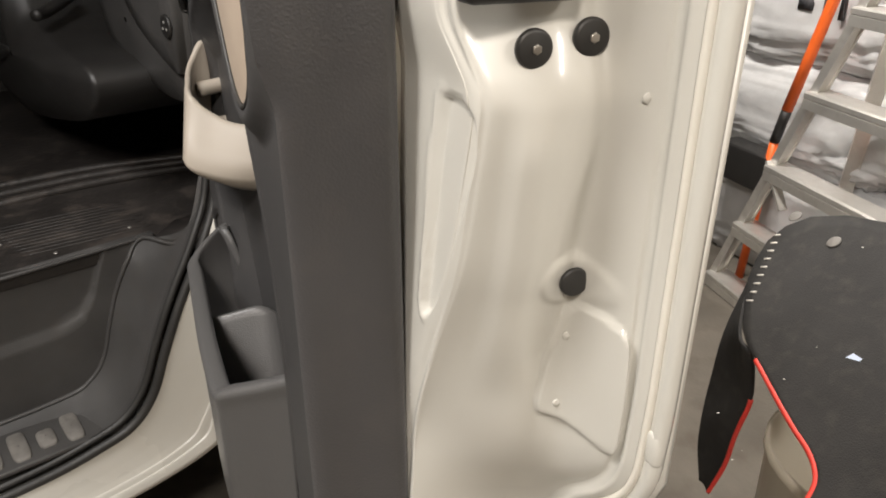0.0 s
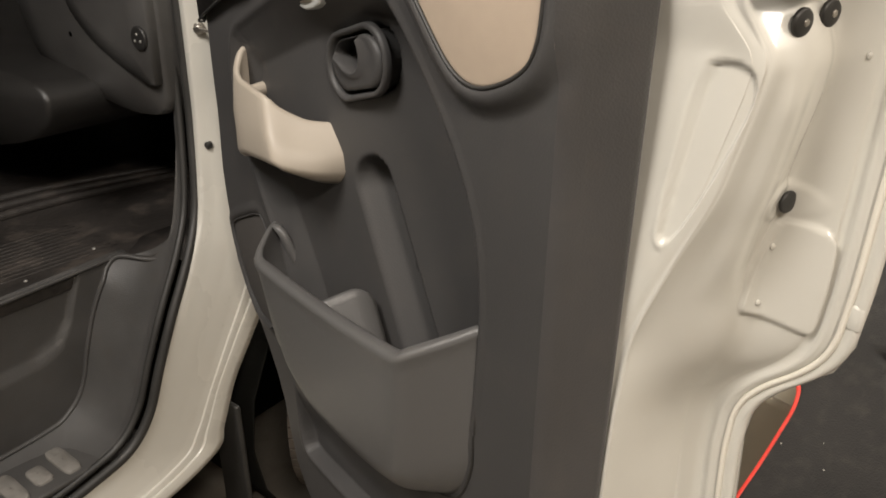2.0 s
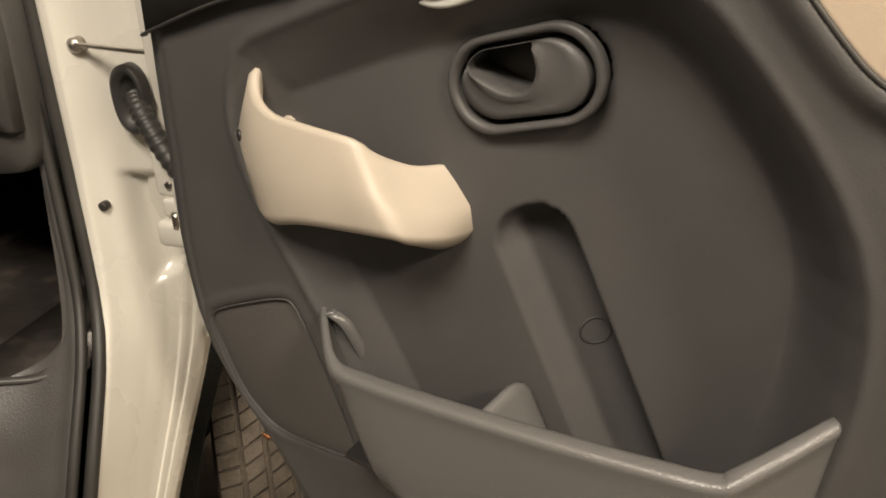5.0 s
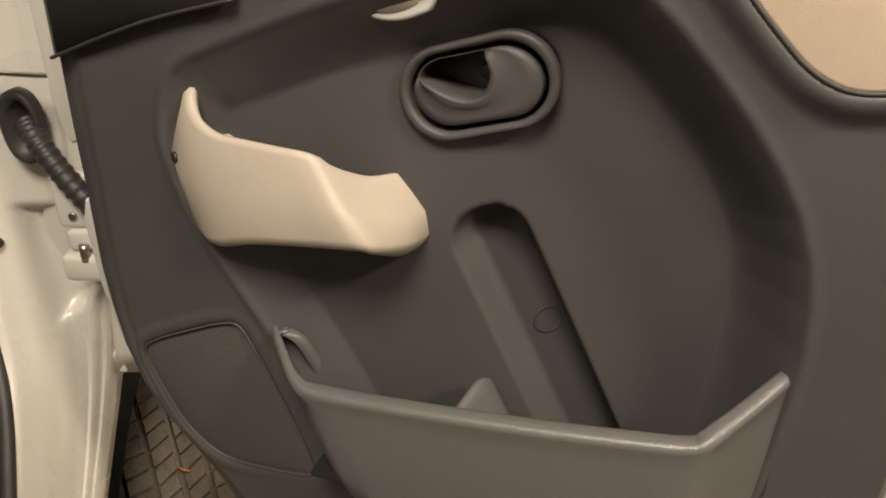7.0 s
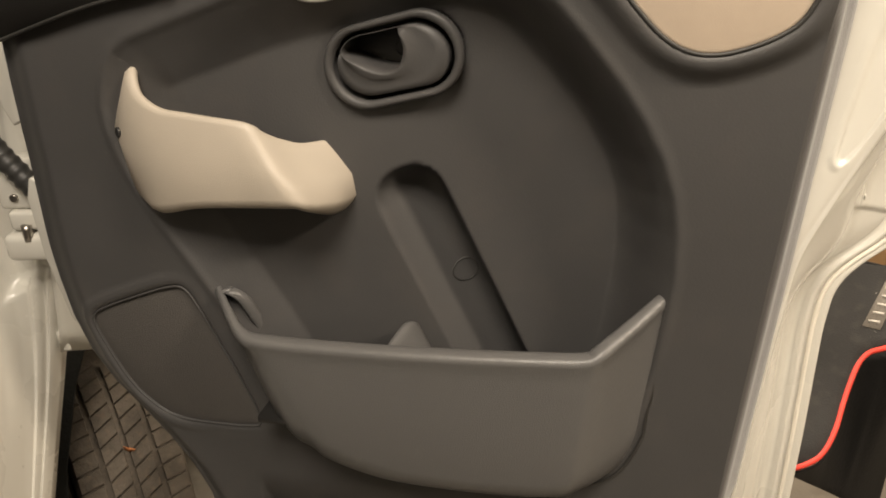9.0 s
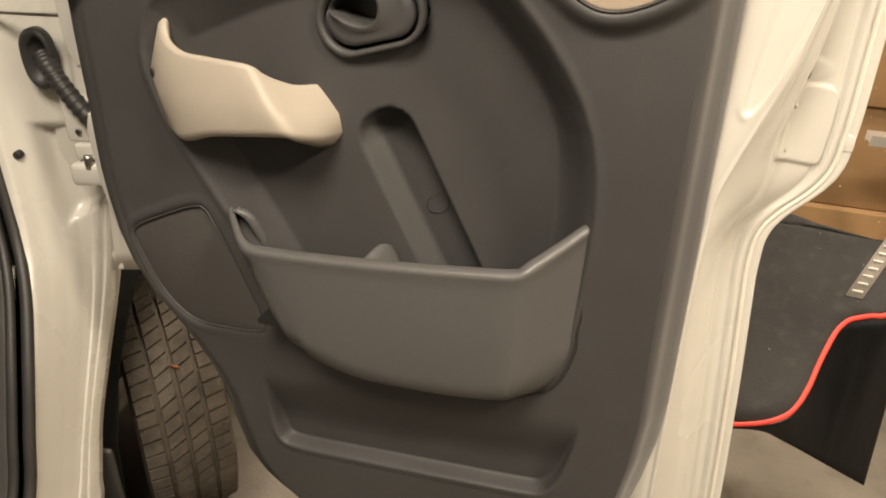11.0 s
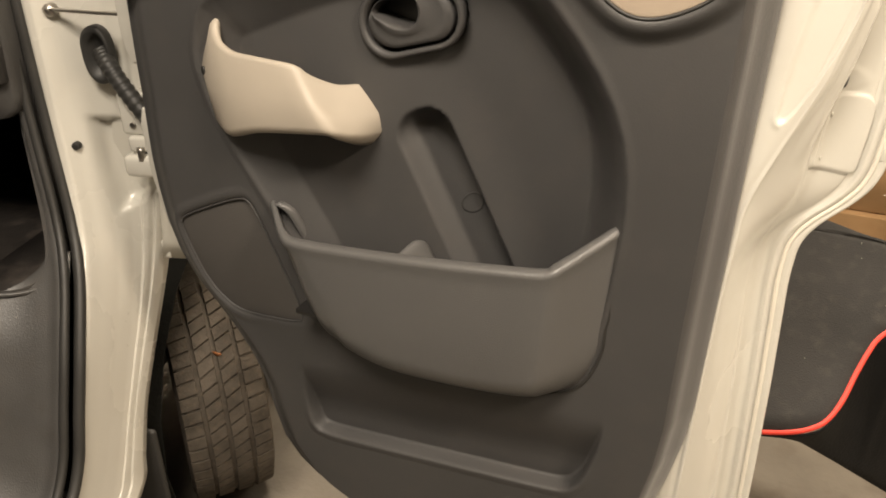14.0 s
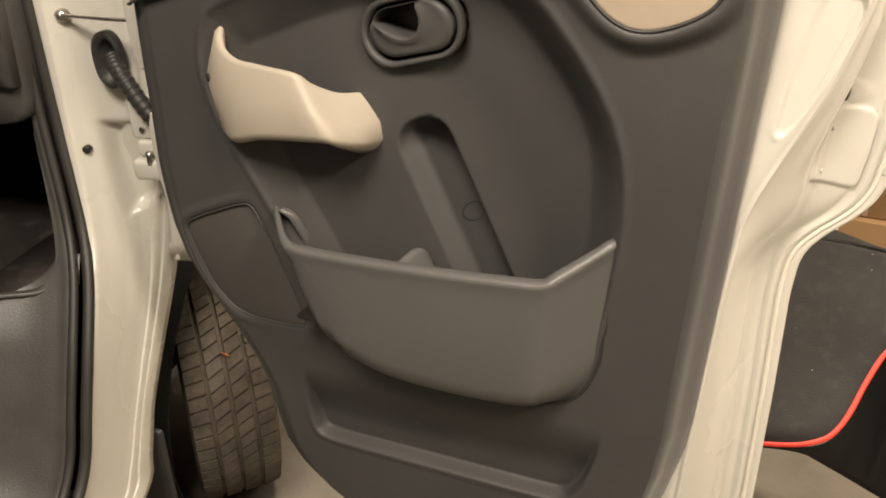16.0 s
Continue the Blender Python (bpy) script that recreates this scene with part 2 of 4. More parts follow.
RECESS = cut_corners([(-0.947, 1.212), (-0.895, 1.232), (-0.80, 1.268), (-0.66, 1.305), (-0.595, 1.292), (-0.55, 1.252), (-0.497, 1.192), (-0.463, 1.135), (-0.449, 1.07), (-0.451, 0.985), (-0.464, 0.880), (-0.505, 0.822), (-0.800, 0.820), (-0.866, 0.945), (-0.912, 1.016), (-0.940, 1.058), (-0.960, 1.095), (-0.973, 1.145), (-0.964, 1.182)], 1)
INSERT = cut_corners([(-0.62, 1.42), (-0.545, 1.305), (-0.512, 1.268), (-0.482, 1.239), (-0.452, 1.231), (-0.415, 1.244), (-0.392, 1.262), (-0.386, 1.30), (-0.384, 1.42)], 2)
BEZEL = [(-0.702 + math.cos(0.28) * u - math.sin(0.28) * v, 1.2055 + math.sin(0.28) * u + math.cos(0.28) * v) for u, v in
         [(math.copysign(0.0265, math.cos(q)) + 0.0355 * math.cos(q), 0.0355 * math.sin(q)) for q in [2 * math.pi * (k + 0.5) / 64 for k in range(64)]]]
SPEAKER = cut_corners([(-1.038, 0.910), (-1.030, 0.929), (-0.926, 0.976), (-0.909, 0.964), (-0.843, 0.812), (-0.872, 0.803), (-0.960, 0.797), (-1.004, 0.832)], 2, 0.20)
LEDGE = cut_corners([(-0.868, 0.80), (-0.858, 0.665), (-0.845, 0.6255), (-0.815, 0.623), (-0.66, 0.640), (-0.515, 0.656), (-0.475, 0.662), (-0.456, 0.690), (-0.440, 0.76), (-0.440, 0.80)], 2, 0.2)


def segment_distance(x, z, a, b):
    ex, ez = b[0] - a[0], b[1] - a[1]
    h = np.clip(((x - a[0]) * ex + (z - a[1]) * ez) / (ex * ex + ez * ez), 0, 1)
    return np.hypot(x - a[0] - ex * h, z - a[1] - ez * h)


def trim_depth(x, z):
    xl, xr = np.interp(z, LEFT_Z, LEFT_X), np.interp(z, RIGHT_Z, RIGHT_X)
    y = np.full(x.shape, 0.058)
    d = poly_inside(RECESS, x, z)
    wide = 0.050
    y += 0.036 * (0.75 * np.clip(d / wide, 0, 1) + 0.25 * smooth01(d, 0.0, wide))
    y += np.clip(0.11 * (x + 0.74) + 0.03 * (z - 1.05), -0.014, 0.026) * smooth01(d, 0.0, wide)
    y -= 0.0012 * smooth01(d, -0.010, -0.001) * (1 - smooth01(d, 0.0, 0.005))
    g = segment_distance(x, z, (-0.687, 1.076), (-0.590, 0.880))
    side = np.clip((x + 0.687) * 0.896 + (z - 1.076) * 0.444, -0.034, 0.034) / 0.034
    slope = np.where(side < 0.4, 1 - ((0.4 - side) / 1.4) ** 2, 1 - ((side - 0.4) / 0.6) ** 2)
    over = np.clip((z - 1.076) * 0.896 - (x + 0.687) * 0.444, 0, 0.034) / 0.034
    y += 0.040 * np.clip(slope, 0, 1) * np.clip(1 - over ** 2, 0, 1) * np.clip((0.0345 - g) / 0.003, 0, 1)
    y += 0.055 * smooth01(poly_inside(BEZEL, x, z), 0.002, 0.007)
    di = poly_inside(INSERT, x, z)
    y -= 0.010 * smooth01(di, -0.024, -0.006)
    y += 0.013 * smooth01(di, -0.004, 0.008)
    ds = poly_inside(SPEAKER, x, z)
    y -= 0.0024 * smooth01(ds, -0.018, -0.010) * (1 - smooth01(ds, -0.006, -0.001)) * (1 - 0.8 * smooth01(x, -0.96, -0.90))
    y += 0.008 * smooth01(ds, -0.003, 0.006)
    lip = 0.621 + (x + 0.833) * 0.115
    y += 0.022 * smooth01(poly_inside(LEDGE, x, z), 0.0, 0.0065) * (1 - smooth01(z, lip + 0.025, lip + 0.125))
    y -= 0.0015 * smooth01(poly_inside(LEDGE, x, z), -0.012, -0.002) * (1 - smooth01(z, lip + 0.01, lip + 0.06))
    y += 0.012 * (1 - smooth01(x - xl, 0.0, 0.035))
    y += 0.004 * (1 - smooth01(x - xl, 0.05, 0.16)) * smooth01(z, 0.98, 1.1)
    y += 0.010 * np.clip(1 - (xr - x) / 0.010, 0, 1) ** 2
    return y


van = thing("van", "white van with an open front door and black cab", "van", at=(-1.3, 0.0, 0.0))
OUTL = [(-1.115, 1.42), (-1.118, 1.0), (-1.105, 0.90), (-1.06, 0.80), (-0.99, 0.73), (-0.955, 0.62), (-0.92, 0.52), (-0.86, 0.482), (-0.262, 0.47), (-0.272, 0.70), (-0.290, 0.95), (-0.286, 0.985), (-0.27, 1.008), (-0.235, 1.045), (-0.226, 1.07), (-0.224, 1.42)]
door = part("car_door", plate(OUTL, 0.2145, 0.2185), PAINT, van, "open white van door with black plastic trim")

zs = np.concatenate([np.linspace(0.50, 0.60, 30), np.linspace(0.6015, 0.68, 50), np.linspace(0.6835, 1.42, 212)])
us = np.linspace(0, 1, 320)
X = np.array([np.interp(z, LEFT_Z, LEFT_X) + (np.interp(z, RIGHT_Z, RIGHT_X) - np.interp(z, LEFT_Z, LEFT_X)) * us for z in zs])
Z = np.repeat(zs[:, None], len(us), 1)
Y = trim_depth(X, Z)
BAND = 5
rows = []
for i in range(len(zs)):
    row = [(X[i, 0] + 0.004, Y[i, 0] + 0.028, zs[i])] + [(X[i, j], Y[i, j], zs[i]) for j in range(len(us) - BAND + 1)]
    rows.append(row)
rows.insert(0, [(x, y + 0.03, z) for x, y, z in rows[0]])
part("trim_panel", loft(rows), TRIM, door, "black grained plastic door trim with recesses")

rows = [[(X[i, j], Y[i, j], zs[i]) for j in range(len(us) - BAND, len(us))] + [(X[i, -1] + 0.0025, Y[i, -1] + 0.010, zs[i]), (X[i, -1] + 0.0045, Y[i, -1] + 0.015, zs[i]), (X[i, -1] + 0.0065, Y[i, -1] + 0.020, zs[i]), (X[i, -1] + 0.0120, Y[i, -1] + 0.030, zs[i]), (X[i, -1] + 0.0175, 0.109, zs[i]), (X[i, -1] + 0.0185, 0.1135, zs[i]), (X[i, -1] + 0.016, 0.117, zs[i]), (X[i, -1] - 0.004, 0.122, zs[i])] for i in range(0, len(zs), 2)]
part("trim_edge", loft(rows), SIDE, door, "leather-grained black trim edge")

# beige cloth insert, slightly cushioned
ins = cut_corners([(x, z) for x, z in INSERT], 1)
part("insert_panel", plate([(-0.455 + (x + 0.455) * 1.0, z) for x, z in ins], 0.0505, 0.062), CLOTH, door, "beige cloth door insert", bevel=0.003)
part("piping", tube([(x, 0.0500, z) for x, z in ins if z < 1.41], 0.0018, 160, 6), RUBBER, door, "black piping")


# pull handle: an open-topped scoop that bows out from the panel
LOW = [(-0.954, 0.096, 1.104), (-0.961, 0.078, 1.096), (-0.953, 0.065, 1.078), (-0.934, 0.050, 1.062), (-0.912, 0.036, 1.063), (-0.870, 0.0265, 1.076), (-0.815, 0.023, 1.084), (-0.785, 0.0205, 1.088), (-0.770, 0.021, 1.089), (-0.760, 0.027, 1.086), (-0.752, 0.044, 1.080), (-0.746, 0.066, 1.074), (-0.744, 0.0965, 1.068)]
TOP = [(-0.944, 0.096, 1.182), (-0.949, 0.076, 1.188), (-0.943, 0.058, 1.192), (-0.929, 0.043, 1.174), (-0.905, 0.035, 1.164), (-0.875, 0.032, 1.162), (-0.845, 0.029, 1.161), (-0.823, 0.028, 1.160), (-0.809, 0.030, 1.157), (-0.797, 0.040, 1.150), (-0.785, 0.056, 1.140), (-0.773, 0.072, 1.133), (-0.758, 0.096, 1.130)]
stations = [spline(LOW, 60), spline(TOP, 60)]
rows = []
for i, (lo, hi) in enumerate(zip(*stations)):
    wall = 0.097
    t = (stations[0][min(i + 1, 59)] - stations[0][max(i - 1, 0)])
    inward = Vector((-t.y, t.x, 0)).normalized()
    h = hi.z - lo.z
    lean = inward * 0.006
    inn = inward * 0.0075
    full = smooth01(i, 44, 59)
    bulge = Vector((-0.018, -0.001, 0)) * (1 - float(smooth01(i, 11, 24))) + Vector((0.0095, 0, 0.000)) * float(full)
    sink = Vector((0, 0, -0.008)) * float(full)
    rows.append([Vector((lo.x - 0.010 * float(full), wall, lo.z - 0.002 - 0.004 * float(full))), lo + inward * 0.012 + Vector((0, 0, -0.0015)) + sink * 0.9, lo + inward * 0.006 + Vector((0, 0, -0.0004)) + sink * 0.45, lo + inward * 0.0018 + Vector((0, 0, 0.0035)) + bulge * 0.18, lo + Vector((0, 0, 0.010)) + bulge * 0.36,
                 lo.lerp(hi, 0.5) + lean * 0.4 + bulge, hi + lean + Vector((0, 0, -0.006)) + bulge * 0.25, hi + lean + inn * 0.25 + Vector((0, 0, -0.001)), hi + lean + inn * 0.75 + Vector((0, 0, -0.001)),
                 hi + lean + inn + Vector((0, 0, -0.005)), lo + inn * 1.1 + Vector((0, 0, 0.010)), Vector((lo.x, wall, lo.z + 0.012))])
part("pull_handle", loft(rows), BEIGE, door, "beige plastic scoop pull handle", bevel=0.0)
hole = rows[12][5].lerp(rows[12][6], 0.1)
part("screw_hole", disc(0.0050, 0.0022, Matrix.Translation(hole + Vector((0.0003, 0.0003, 0))) @ Vector((-0.50, -0.86, 0.05)).to_track_quat("Z", "Y").to_matrix().to_4x4(), 18), DARK, door)
part("pull_post", tube([(-0.922, 0.098, 1.143), (-0.912, 0.054, 1.139)], 0.009, 6, 12), BEIGE, door)
part("pull_post", tube([(-0.895, 0.098, 1.105), (-0.90, 0.04, 1.100)], 0.006, 6, 10), BEIGE, door)

# map pocket: a bowed wall in front of the recess, given by its rim, its knee and its seam on the trim
RIM = [(-0.885, 0.064, 0.978), (-0.874, 0.050, 0.977), (-0.856, 0.031, 0.970), (-0.838, 0.015, 0.962), (-0.821, 0.008, 0.959), (-0.780, 0.0065, 0.9605), (-0.70, 0.005, 0.968), (-0.62, 0.004, 0.977), (-0.55, 0.005, 0.9855), (-0.516, 0.0065, 0.990), (-0.502, 0.010, 0.995), (-0.488, 0.023, 1.004), (-0.470, 0.042, 1.016), (-0.457, 0.056, 1.0255), (-0.452, 0.062, 1.0285)]
KNEE = [(-0.849, 0.060, 0.890), (-0.840, 0.047, 0.888), (-0.822, 0.027, 0.884), (-0.800, 0.013, 0.876), (-0.781, 0.010, 0.868), (-0.755, 0.008, 0.852), (-0.695, 0.006, 0.836), (-0.62, 0.005, 0.838), (-0.553, 0.006, 0.846), (-0.520, 0.008, 0.855), (-0.507, 0.014, 0.862), (-0.492, 0.026, 0.872), (-0.474, 0.044, 0.886), (-0.461, 0.056, 0.900), (-0.4545, 0.062, 0.920)]
SEAM = [(-0.829, 0.064, 0.834), (-0.825, 0.064, 0.823), (-0.819, 0.064, 0.812), (-0.810, 0.064, 0.802), (-0.797, 0.064, 0.796), (-0.772, 0.064, 0.789), (-0.71, 0.064, 0.784), (-0.63, 0.064, 0.789), (-0.56, 0.064, 0.797), (-0.525, 0.064, 0.802), (-0.510, 0.064, 0.806), (-0.489, 0.064, 0.816), (-0.472, 0.064, 0.834), (-0.461, 0.064, 0.860), (-0.455, 0.064, 0.885)]
stations = [spline(RIM, 100), spline(KNEE, 100), spline(SEAM, 100)]
rows = []
for i, (hi, kn, lo) in enumerate(zip(*stations)):
    t = (stations[0][min(i + 1, 99)] - stations[0][max(i - 1, 0)])
    inward = Vector((-t.y, t.x, 0)).normalized()
    inn = inward * float(np.interp(i, [0, 18, 32, 66, 78, 99], [0.006, 0.008, 0.016, 0.016, 0.013, 0.010]))
    ctrl = kn + (kn - hi).normalized() * (kn.z - lo.z) * 0.72
    row = [kn * (1 - u) ** 2 + ctrl * 2 * u * (1 - u) + lo * u * u for u in (1.0, 0.93, 0.84, 0.74, 0.64, 0.53, 0.42, 0.30, 0.15, 0.0)]
    row += [kn.lerp(hi, 0.5), kn.lerp(hi, 0.82), hi + Vector((0, 0, -0.011)), hi - inward * 0.0009 + Vector((0, 0, -0.0075)), hi - inward * 0.0009 + Vector((0, 0, -0.0035)), hi + inn * 0.10 + Vector((0, 0, -0.001)), hi + inn * 0.28, hi + inn * 0.75,
            hi + inn * 0.93 + Vector((0, 0, -0.0015)), hi + inn + Vector((0, 0, -0.006)), kn + inn + Vector((0, 0.001, 0)), Vector((kn.x, 0.072, kn.z - 0.01))]
    rows.append(row)
part("map_pocket", loft(rows), POCKET, door, "grey plastic map pocket with a rounded lip")
# Tube in rubber black stands in for the shadow gap along the pocket's edge.
part("pocket_gap_shade", tube([(p.x + 0.0012, 0.0575, p.z - 0.0006) for p in stations[2][36:]] + [(p.x + 0.0022, 0.0585, p.z) for p in stations[1][97:]] + [(-0.4505, 0.0600, 1.029)], 0.0017, 140, 6, smooth=False), RUBBER, door)
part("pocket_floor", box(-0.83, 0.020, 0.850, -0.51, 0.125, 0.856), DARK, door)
# sloping bottle divider inside the pocket, and the strap loop at its hinge end
rows = []
for k in range(13):
    u = k / 12
    a = Vector((-0.6975, 0.010, 0.948)).lerp(Vector((-0.680, 0.084, 0.968)), u)
    a.z -= 0.002 * u + 0.012 * max(0, (u - 0.70) / 0.30) ** 2
    rows.append([a + Vector((-0.006, 0, -0.095)), a + Vector((-0.006, 0, -0.004)), a + Vector((-0.0045, 0, -0.0008)), a + Vector((-0.001, 0, 0)), a + Vector((0.0018, 0, -0.0016)), a + Vector((0.0050, 0, -0.008)), a + Vector((0.030, 0, -0.058)), a + Vector((0.052, 0, -0.10))])
rows = [[Vector((p.x, p.y - 0.0, p.z)) for p in rows[0]]] + rows + [[Vector((p.x + 0.002, p.y + 0.006, p.z - 0.010)) for p in rows[-1]], [Vector((p.x + 0.002, p.y + 0.008, p.z - 0.06)) for p in rows[-1]]]
part("divider", loft(rows[1:]), POCKET, door, "grey bottle divider")
strap_line = spline([(-0.876, 0.062, 0.972), (-0.866, 0.056, 0.9785), (-0.854, 0.060, 0.969), (-0.846, 0.066, 0.947), (-0.839, 0.073, 0.920), (-0.831, 0.078, 0.880)], 30)
rows = []
for k, p in enumerate(strap_line):
    w = Vector((0.0030, 0.0048, 0.001))
    nrm = Vector((-0.0030, 0.0010, 0.0))
    rows.append([p - w - nrm, p - w + nrm * 0.6, p + w + nrm * 0.6, p + w - nrm, p - nrm * 1.5])
part("pocket_loop", loft(rows, closed=True, caps=True), POCKET, door, "pale grey strap loop")
ring_q = np.linspace(0, 2 * math.pi, 40)
ring_x, ring_z = -0.643 + 0.0115 * np.cos(ring_q), 0.990 + 0.0115 * np.sin(ring_q)
part("clip_ring", tube(list(zip(ring_x, trim_depth(ring_x, ring_z) - 0.0004, ring_z)), 0.0009, 40, 6, smooth=False), RUBBER, door)

# speaker grille
part("speaker_grille", plate(SPEAKER, 0.0605, 0.066), GRILLE, door, "black plastic speaker grille", bevel=0.001)
part("grille_frame", tube([(x, 0.0585, z) for x, z in SPEAKER] + [(SPEAKER[0][0], 0.0585, SPEAKER[0][1])], 0.0012, 200, 6), TRIM, door)

# inner release handle: bezel, dark cup, lever
cx, cz = -0.702, 1.2055
rows = []
for s, yy in ((1.03, 0.0965), (1.025, 0.0925), (0.995, 0.0900), (0.945, 0.0895), (0.905, 0.0910), (0.885, 0.095), (0.875, 0.135)):
    rows.append([(cx + (x - cx) * s, yy, cz + (z - cz) * (s * 1.4 - 0.4 if s < 1 else s)) for x, z in BEZEL])
part("handle_bezel", loft(rows, closed=True), TRIM, door, "rounded black handle bezel")
rows = [[(cx + (x - cx) * s, yy, cz + (z - cz) * s * 0.95) for x, z in BEZEL] for s, yy in ((0.86, 0.100), (0.84, 0.128), (0.5, 0.140), (0.02, 0.141))]
part("handle_cup", loft(rows, closed=True), RUBBER, door, "black finger hollow")
part("cup_screw", disc(0.007, 0.002, Matrix.Translation((-0.706, 0.139, 1.208)) @ Euler((radians(90), 0, 0)).to_matrix().to_4x4(), 18), DARK, door)
HOLLOW = cut_corners([(-0.751, 1.2090), (-0.741, 1.2225), (-0.720, 1.2285), (-0.698, 1.2345), (-0.6945, 1.226), (-0.692, 1.2138), (-0.696, 1.2015), (-0.706, 1.1960), (-0.721, 1.1985), (-0.737, 1.2040)], 1)
outer = [(cx + (x - cx) * 0.825, cz + (z - cz) * 0.745) for x, z in BEZEL]


def reach(line, ox, oz, ang):
    """How far a ray from (ox, oz) at that angle goes to a closed line."""
    best = 0.0
    dx, dz = math.cos(ang), math.sin(ang)
    for (ax, az), (bx, bz) in zip(line, line[1:] + line[:1]):
        ex, ez = bx - ax, bz - az
        det = dx * -ez + ex * dz
        if abs(det) < 1e-12:
            continue
        s = ((ax - ox) * -ez + ex * (az - oz)) / det
        u = (dx * (az - oz) - dz * (ax - ox)) / det
        if s > 0 and -1e-6 <= u <= 1 + 1e-6:
            best = max(best, s)
    return best


g = []
for i in range(96):
    ang = 2 * math.pi * i / 96
    r1 = reach(outer, -0.712, 1.2125, ang)
    r0 = min(reach(HOLLOW, -0.712, 1.2125, ang), r1 - 0.0012)
    at = lambda r, y: (-0.712 + math.cos(ang) * r, y, 1.2125 + math.sin(ang) * r)
    w = r1 - r0
    up = min(1, w / 0.012)
    g.append([at(r0, 0.128), at(r0, 0.1015 - 0.006 * up), at(r0 + w * 0.06, 0.0965 - 0.008 * up), at(r0 + w * 0.16, 0.0955 - 0.008 * up), at(r0 + w * 0.35, 0.0960 - 0.004 * up), at(r0 + w * 0.7, 0.0950 - 0.004 * up), at(r1 - 0.0012, 0.0945 - 0.003 * up), at(r1, 0.0965), at(r1, 0.110)])
g.append(g[0])
part("release_lever", loft(g), TRIM, door, "dark grey release lever")

# silver switch bezel and the corner cover by the mirror
SW = cut_corners([(-0.800, 1.270), (-0.782, 1.256), (-0.765, 1.252), (-0.745, 1.255), (-0.722, 1.266), (-0.716, 1.35), (-0.80, 1.35)], 2)
part("switch_bezel", plate(SW, 0.070, 0.095), SILVER, door, "silver switch bezel", bevel=0.003)
part("switch_plate", plate([(-0.774 + (x + 0.774) * 0.8, 1.30 + (z - 1.30) * 0.86) for x, z in SW], 0.0685, 0.08), PALE, door)

# corner cover above the sloping trim line
part("cover_seam", tube([(-1.079, 0.0700, 1.205), (-1.062, 0.0570, 1.210), (-0.961, 0.0500, 1.244), (-0.875, 0.0480, 1.265)], 0.0016, 40, 6), RUBBER, door)
part("corner_cover", loft([[(-1.079, 0.072, 1.206), (-1.062, 0.059, 1.211), (-0.961, 0.052, 1.245), (-0.875, 0.050, 1.266)], [(-1.066, 0.066, 1.45), (-1.046, 0.052, 1.45), (-0.94, 0.044, 1.45), (-0.82, 0.044, 1.45)]]), TRIM, door, "black mirror corner cover", thick=0.004)

part("hinge_flange", plate([(-1.1305, 1.45), (-1.1275, 1.16), (-1.124, 1.132), (-1.1155, 1.112), (-1.100, 1.120), (-1.09, 1.45)], 0.0985, 0.150), PAINT, door, "white painted flange on the hinge side", bevel=0.003)
part("hinge_flange", plate([(-1.1165, 1.055), (-1.125, 1.03), (-1.121, 0.955), (-1.106, 0.88), (-1.095, 0.87), (-1.09, 1.05)], 0.1005, 0.150), PAINT, door, "white painted flange on the hinge side", bevel=0.003)
# painted shell: a sheet behind the trim, the shut face and the folded edge
sheet = [(-1.098, 1.42), (-1.100, 1.21), (-1.098, 1.0), (-1.090, 0.915), (-1.055, 0.825), (-0.995, 0.755), (-0.956, 0.68), (-0.945, 0.60), (-0.92, 0.53), (-0.875, 0.492), (-0.80, 0.478), (-0.40, 0.488), (-0.40, 1.42)]
rows = [[(-0.72 + (x + 0.72) * s, y, 0.95 + (z - 0.95) * s) for x, z in cut_corners(sheet, 1)] for s, y in ((1.0, 0.215), (1.0, 0.099), (0.995, 0.096), (0.95, 0.096), (0.94, 0.15), (0.02, 0.152))]
part("inner_sheet", loft(rows, closed=True), PAINT, door)
KZ = [0.46, 0.66, 0.80, 0.94, 0.985, 1.01, 1.045, 1.07, 1.12, 1.18, 1.25, 1.278, 1.294, 1.43]
EDGE = [-0.257, -0.266, -0.274, -0.284, -0.283, -0.270, -0.236, -0.224, -0.221, -0.221, -0.221, -0.221, -0.221, -0.221]
RIDGE_X = [-0.358, -0.358, -0.358, -0.357, -0.357, -0.356, -0.353, -0.346, -0.328, -0.304, -0.288, -0.285, -0.311, -0.314]
RIDGE_Y = [0.112, 0.112, 0.113, 0.115, 0.116, 0.117, 0.118, 0.119, 0.122, 0.126, 0.129, 0.130, 0.124, 0.124]
FACE_X = [-0.346, -0.346, -0.346, -0.345, -0.344, -0.342, -0.340, -0.334, -0.317, -0.294, -0.2795, -0.277, -0.296, -0.300]
FACE_Y = [0.119, 0.119, 0.120, 0.122, 0.123, 0.125, 0.126, 0.127, 0.131, 0.136, 0.139, 0.140, 0.132, 0.130]
TAIL_Y = [0.197, 0.197, 0.197, 0.198, 0.199, 0.201, 0.204, 0.2045, 0.2045, 0.2045, 0.2045, 0.2045, 0.2045, 0.2045]
zr = np.linspace(0.46, 1.43, 420)
ker = np.ones(13) / 13


def soft(tab):
    v = np.interp(np.pad(zr, 6, mode="edge"), KZ, tab)
    return np.convolve(v, ker, "valid")


PRESS_A = cut_corners([(-0.323, 1.264), (-0.300, 1.268), (-0.287, 1.263), (-0.284, 1.250), (-0.289, 1.228), (-0.305, 1.18), (-0.322, 1.142), (-0.331, 1.136), (-0.335, 1.146)], 1)
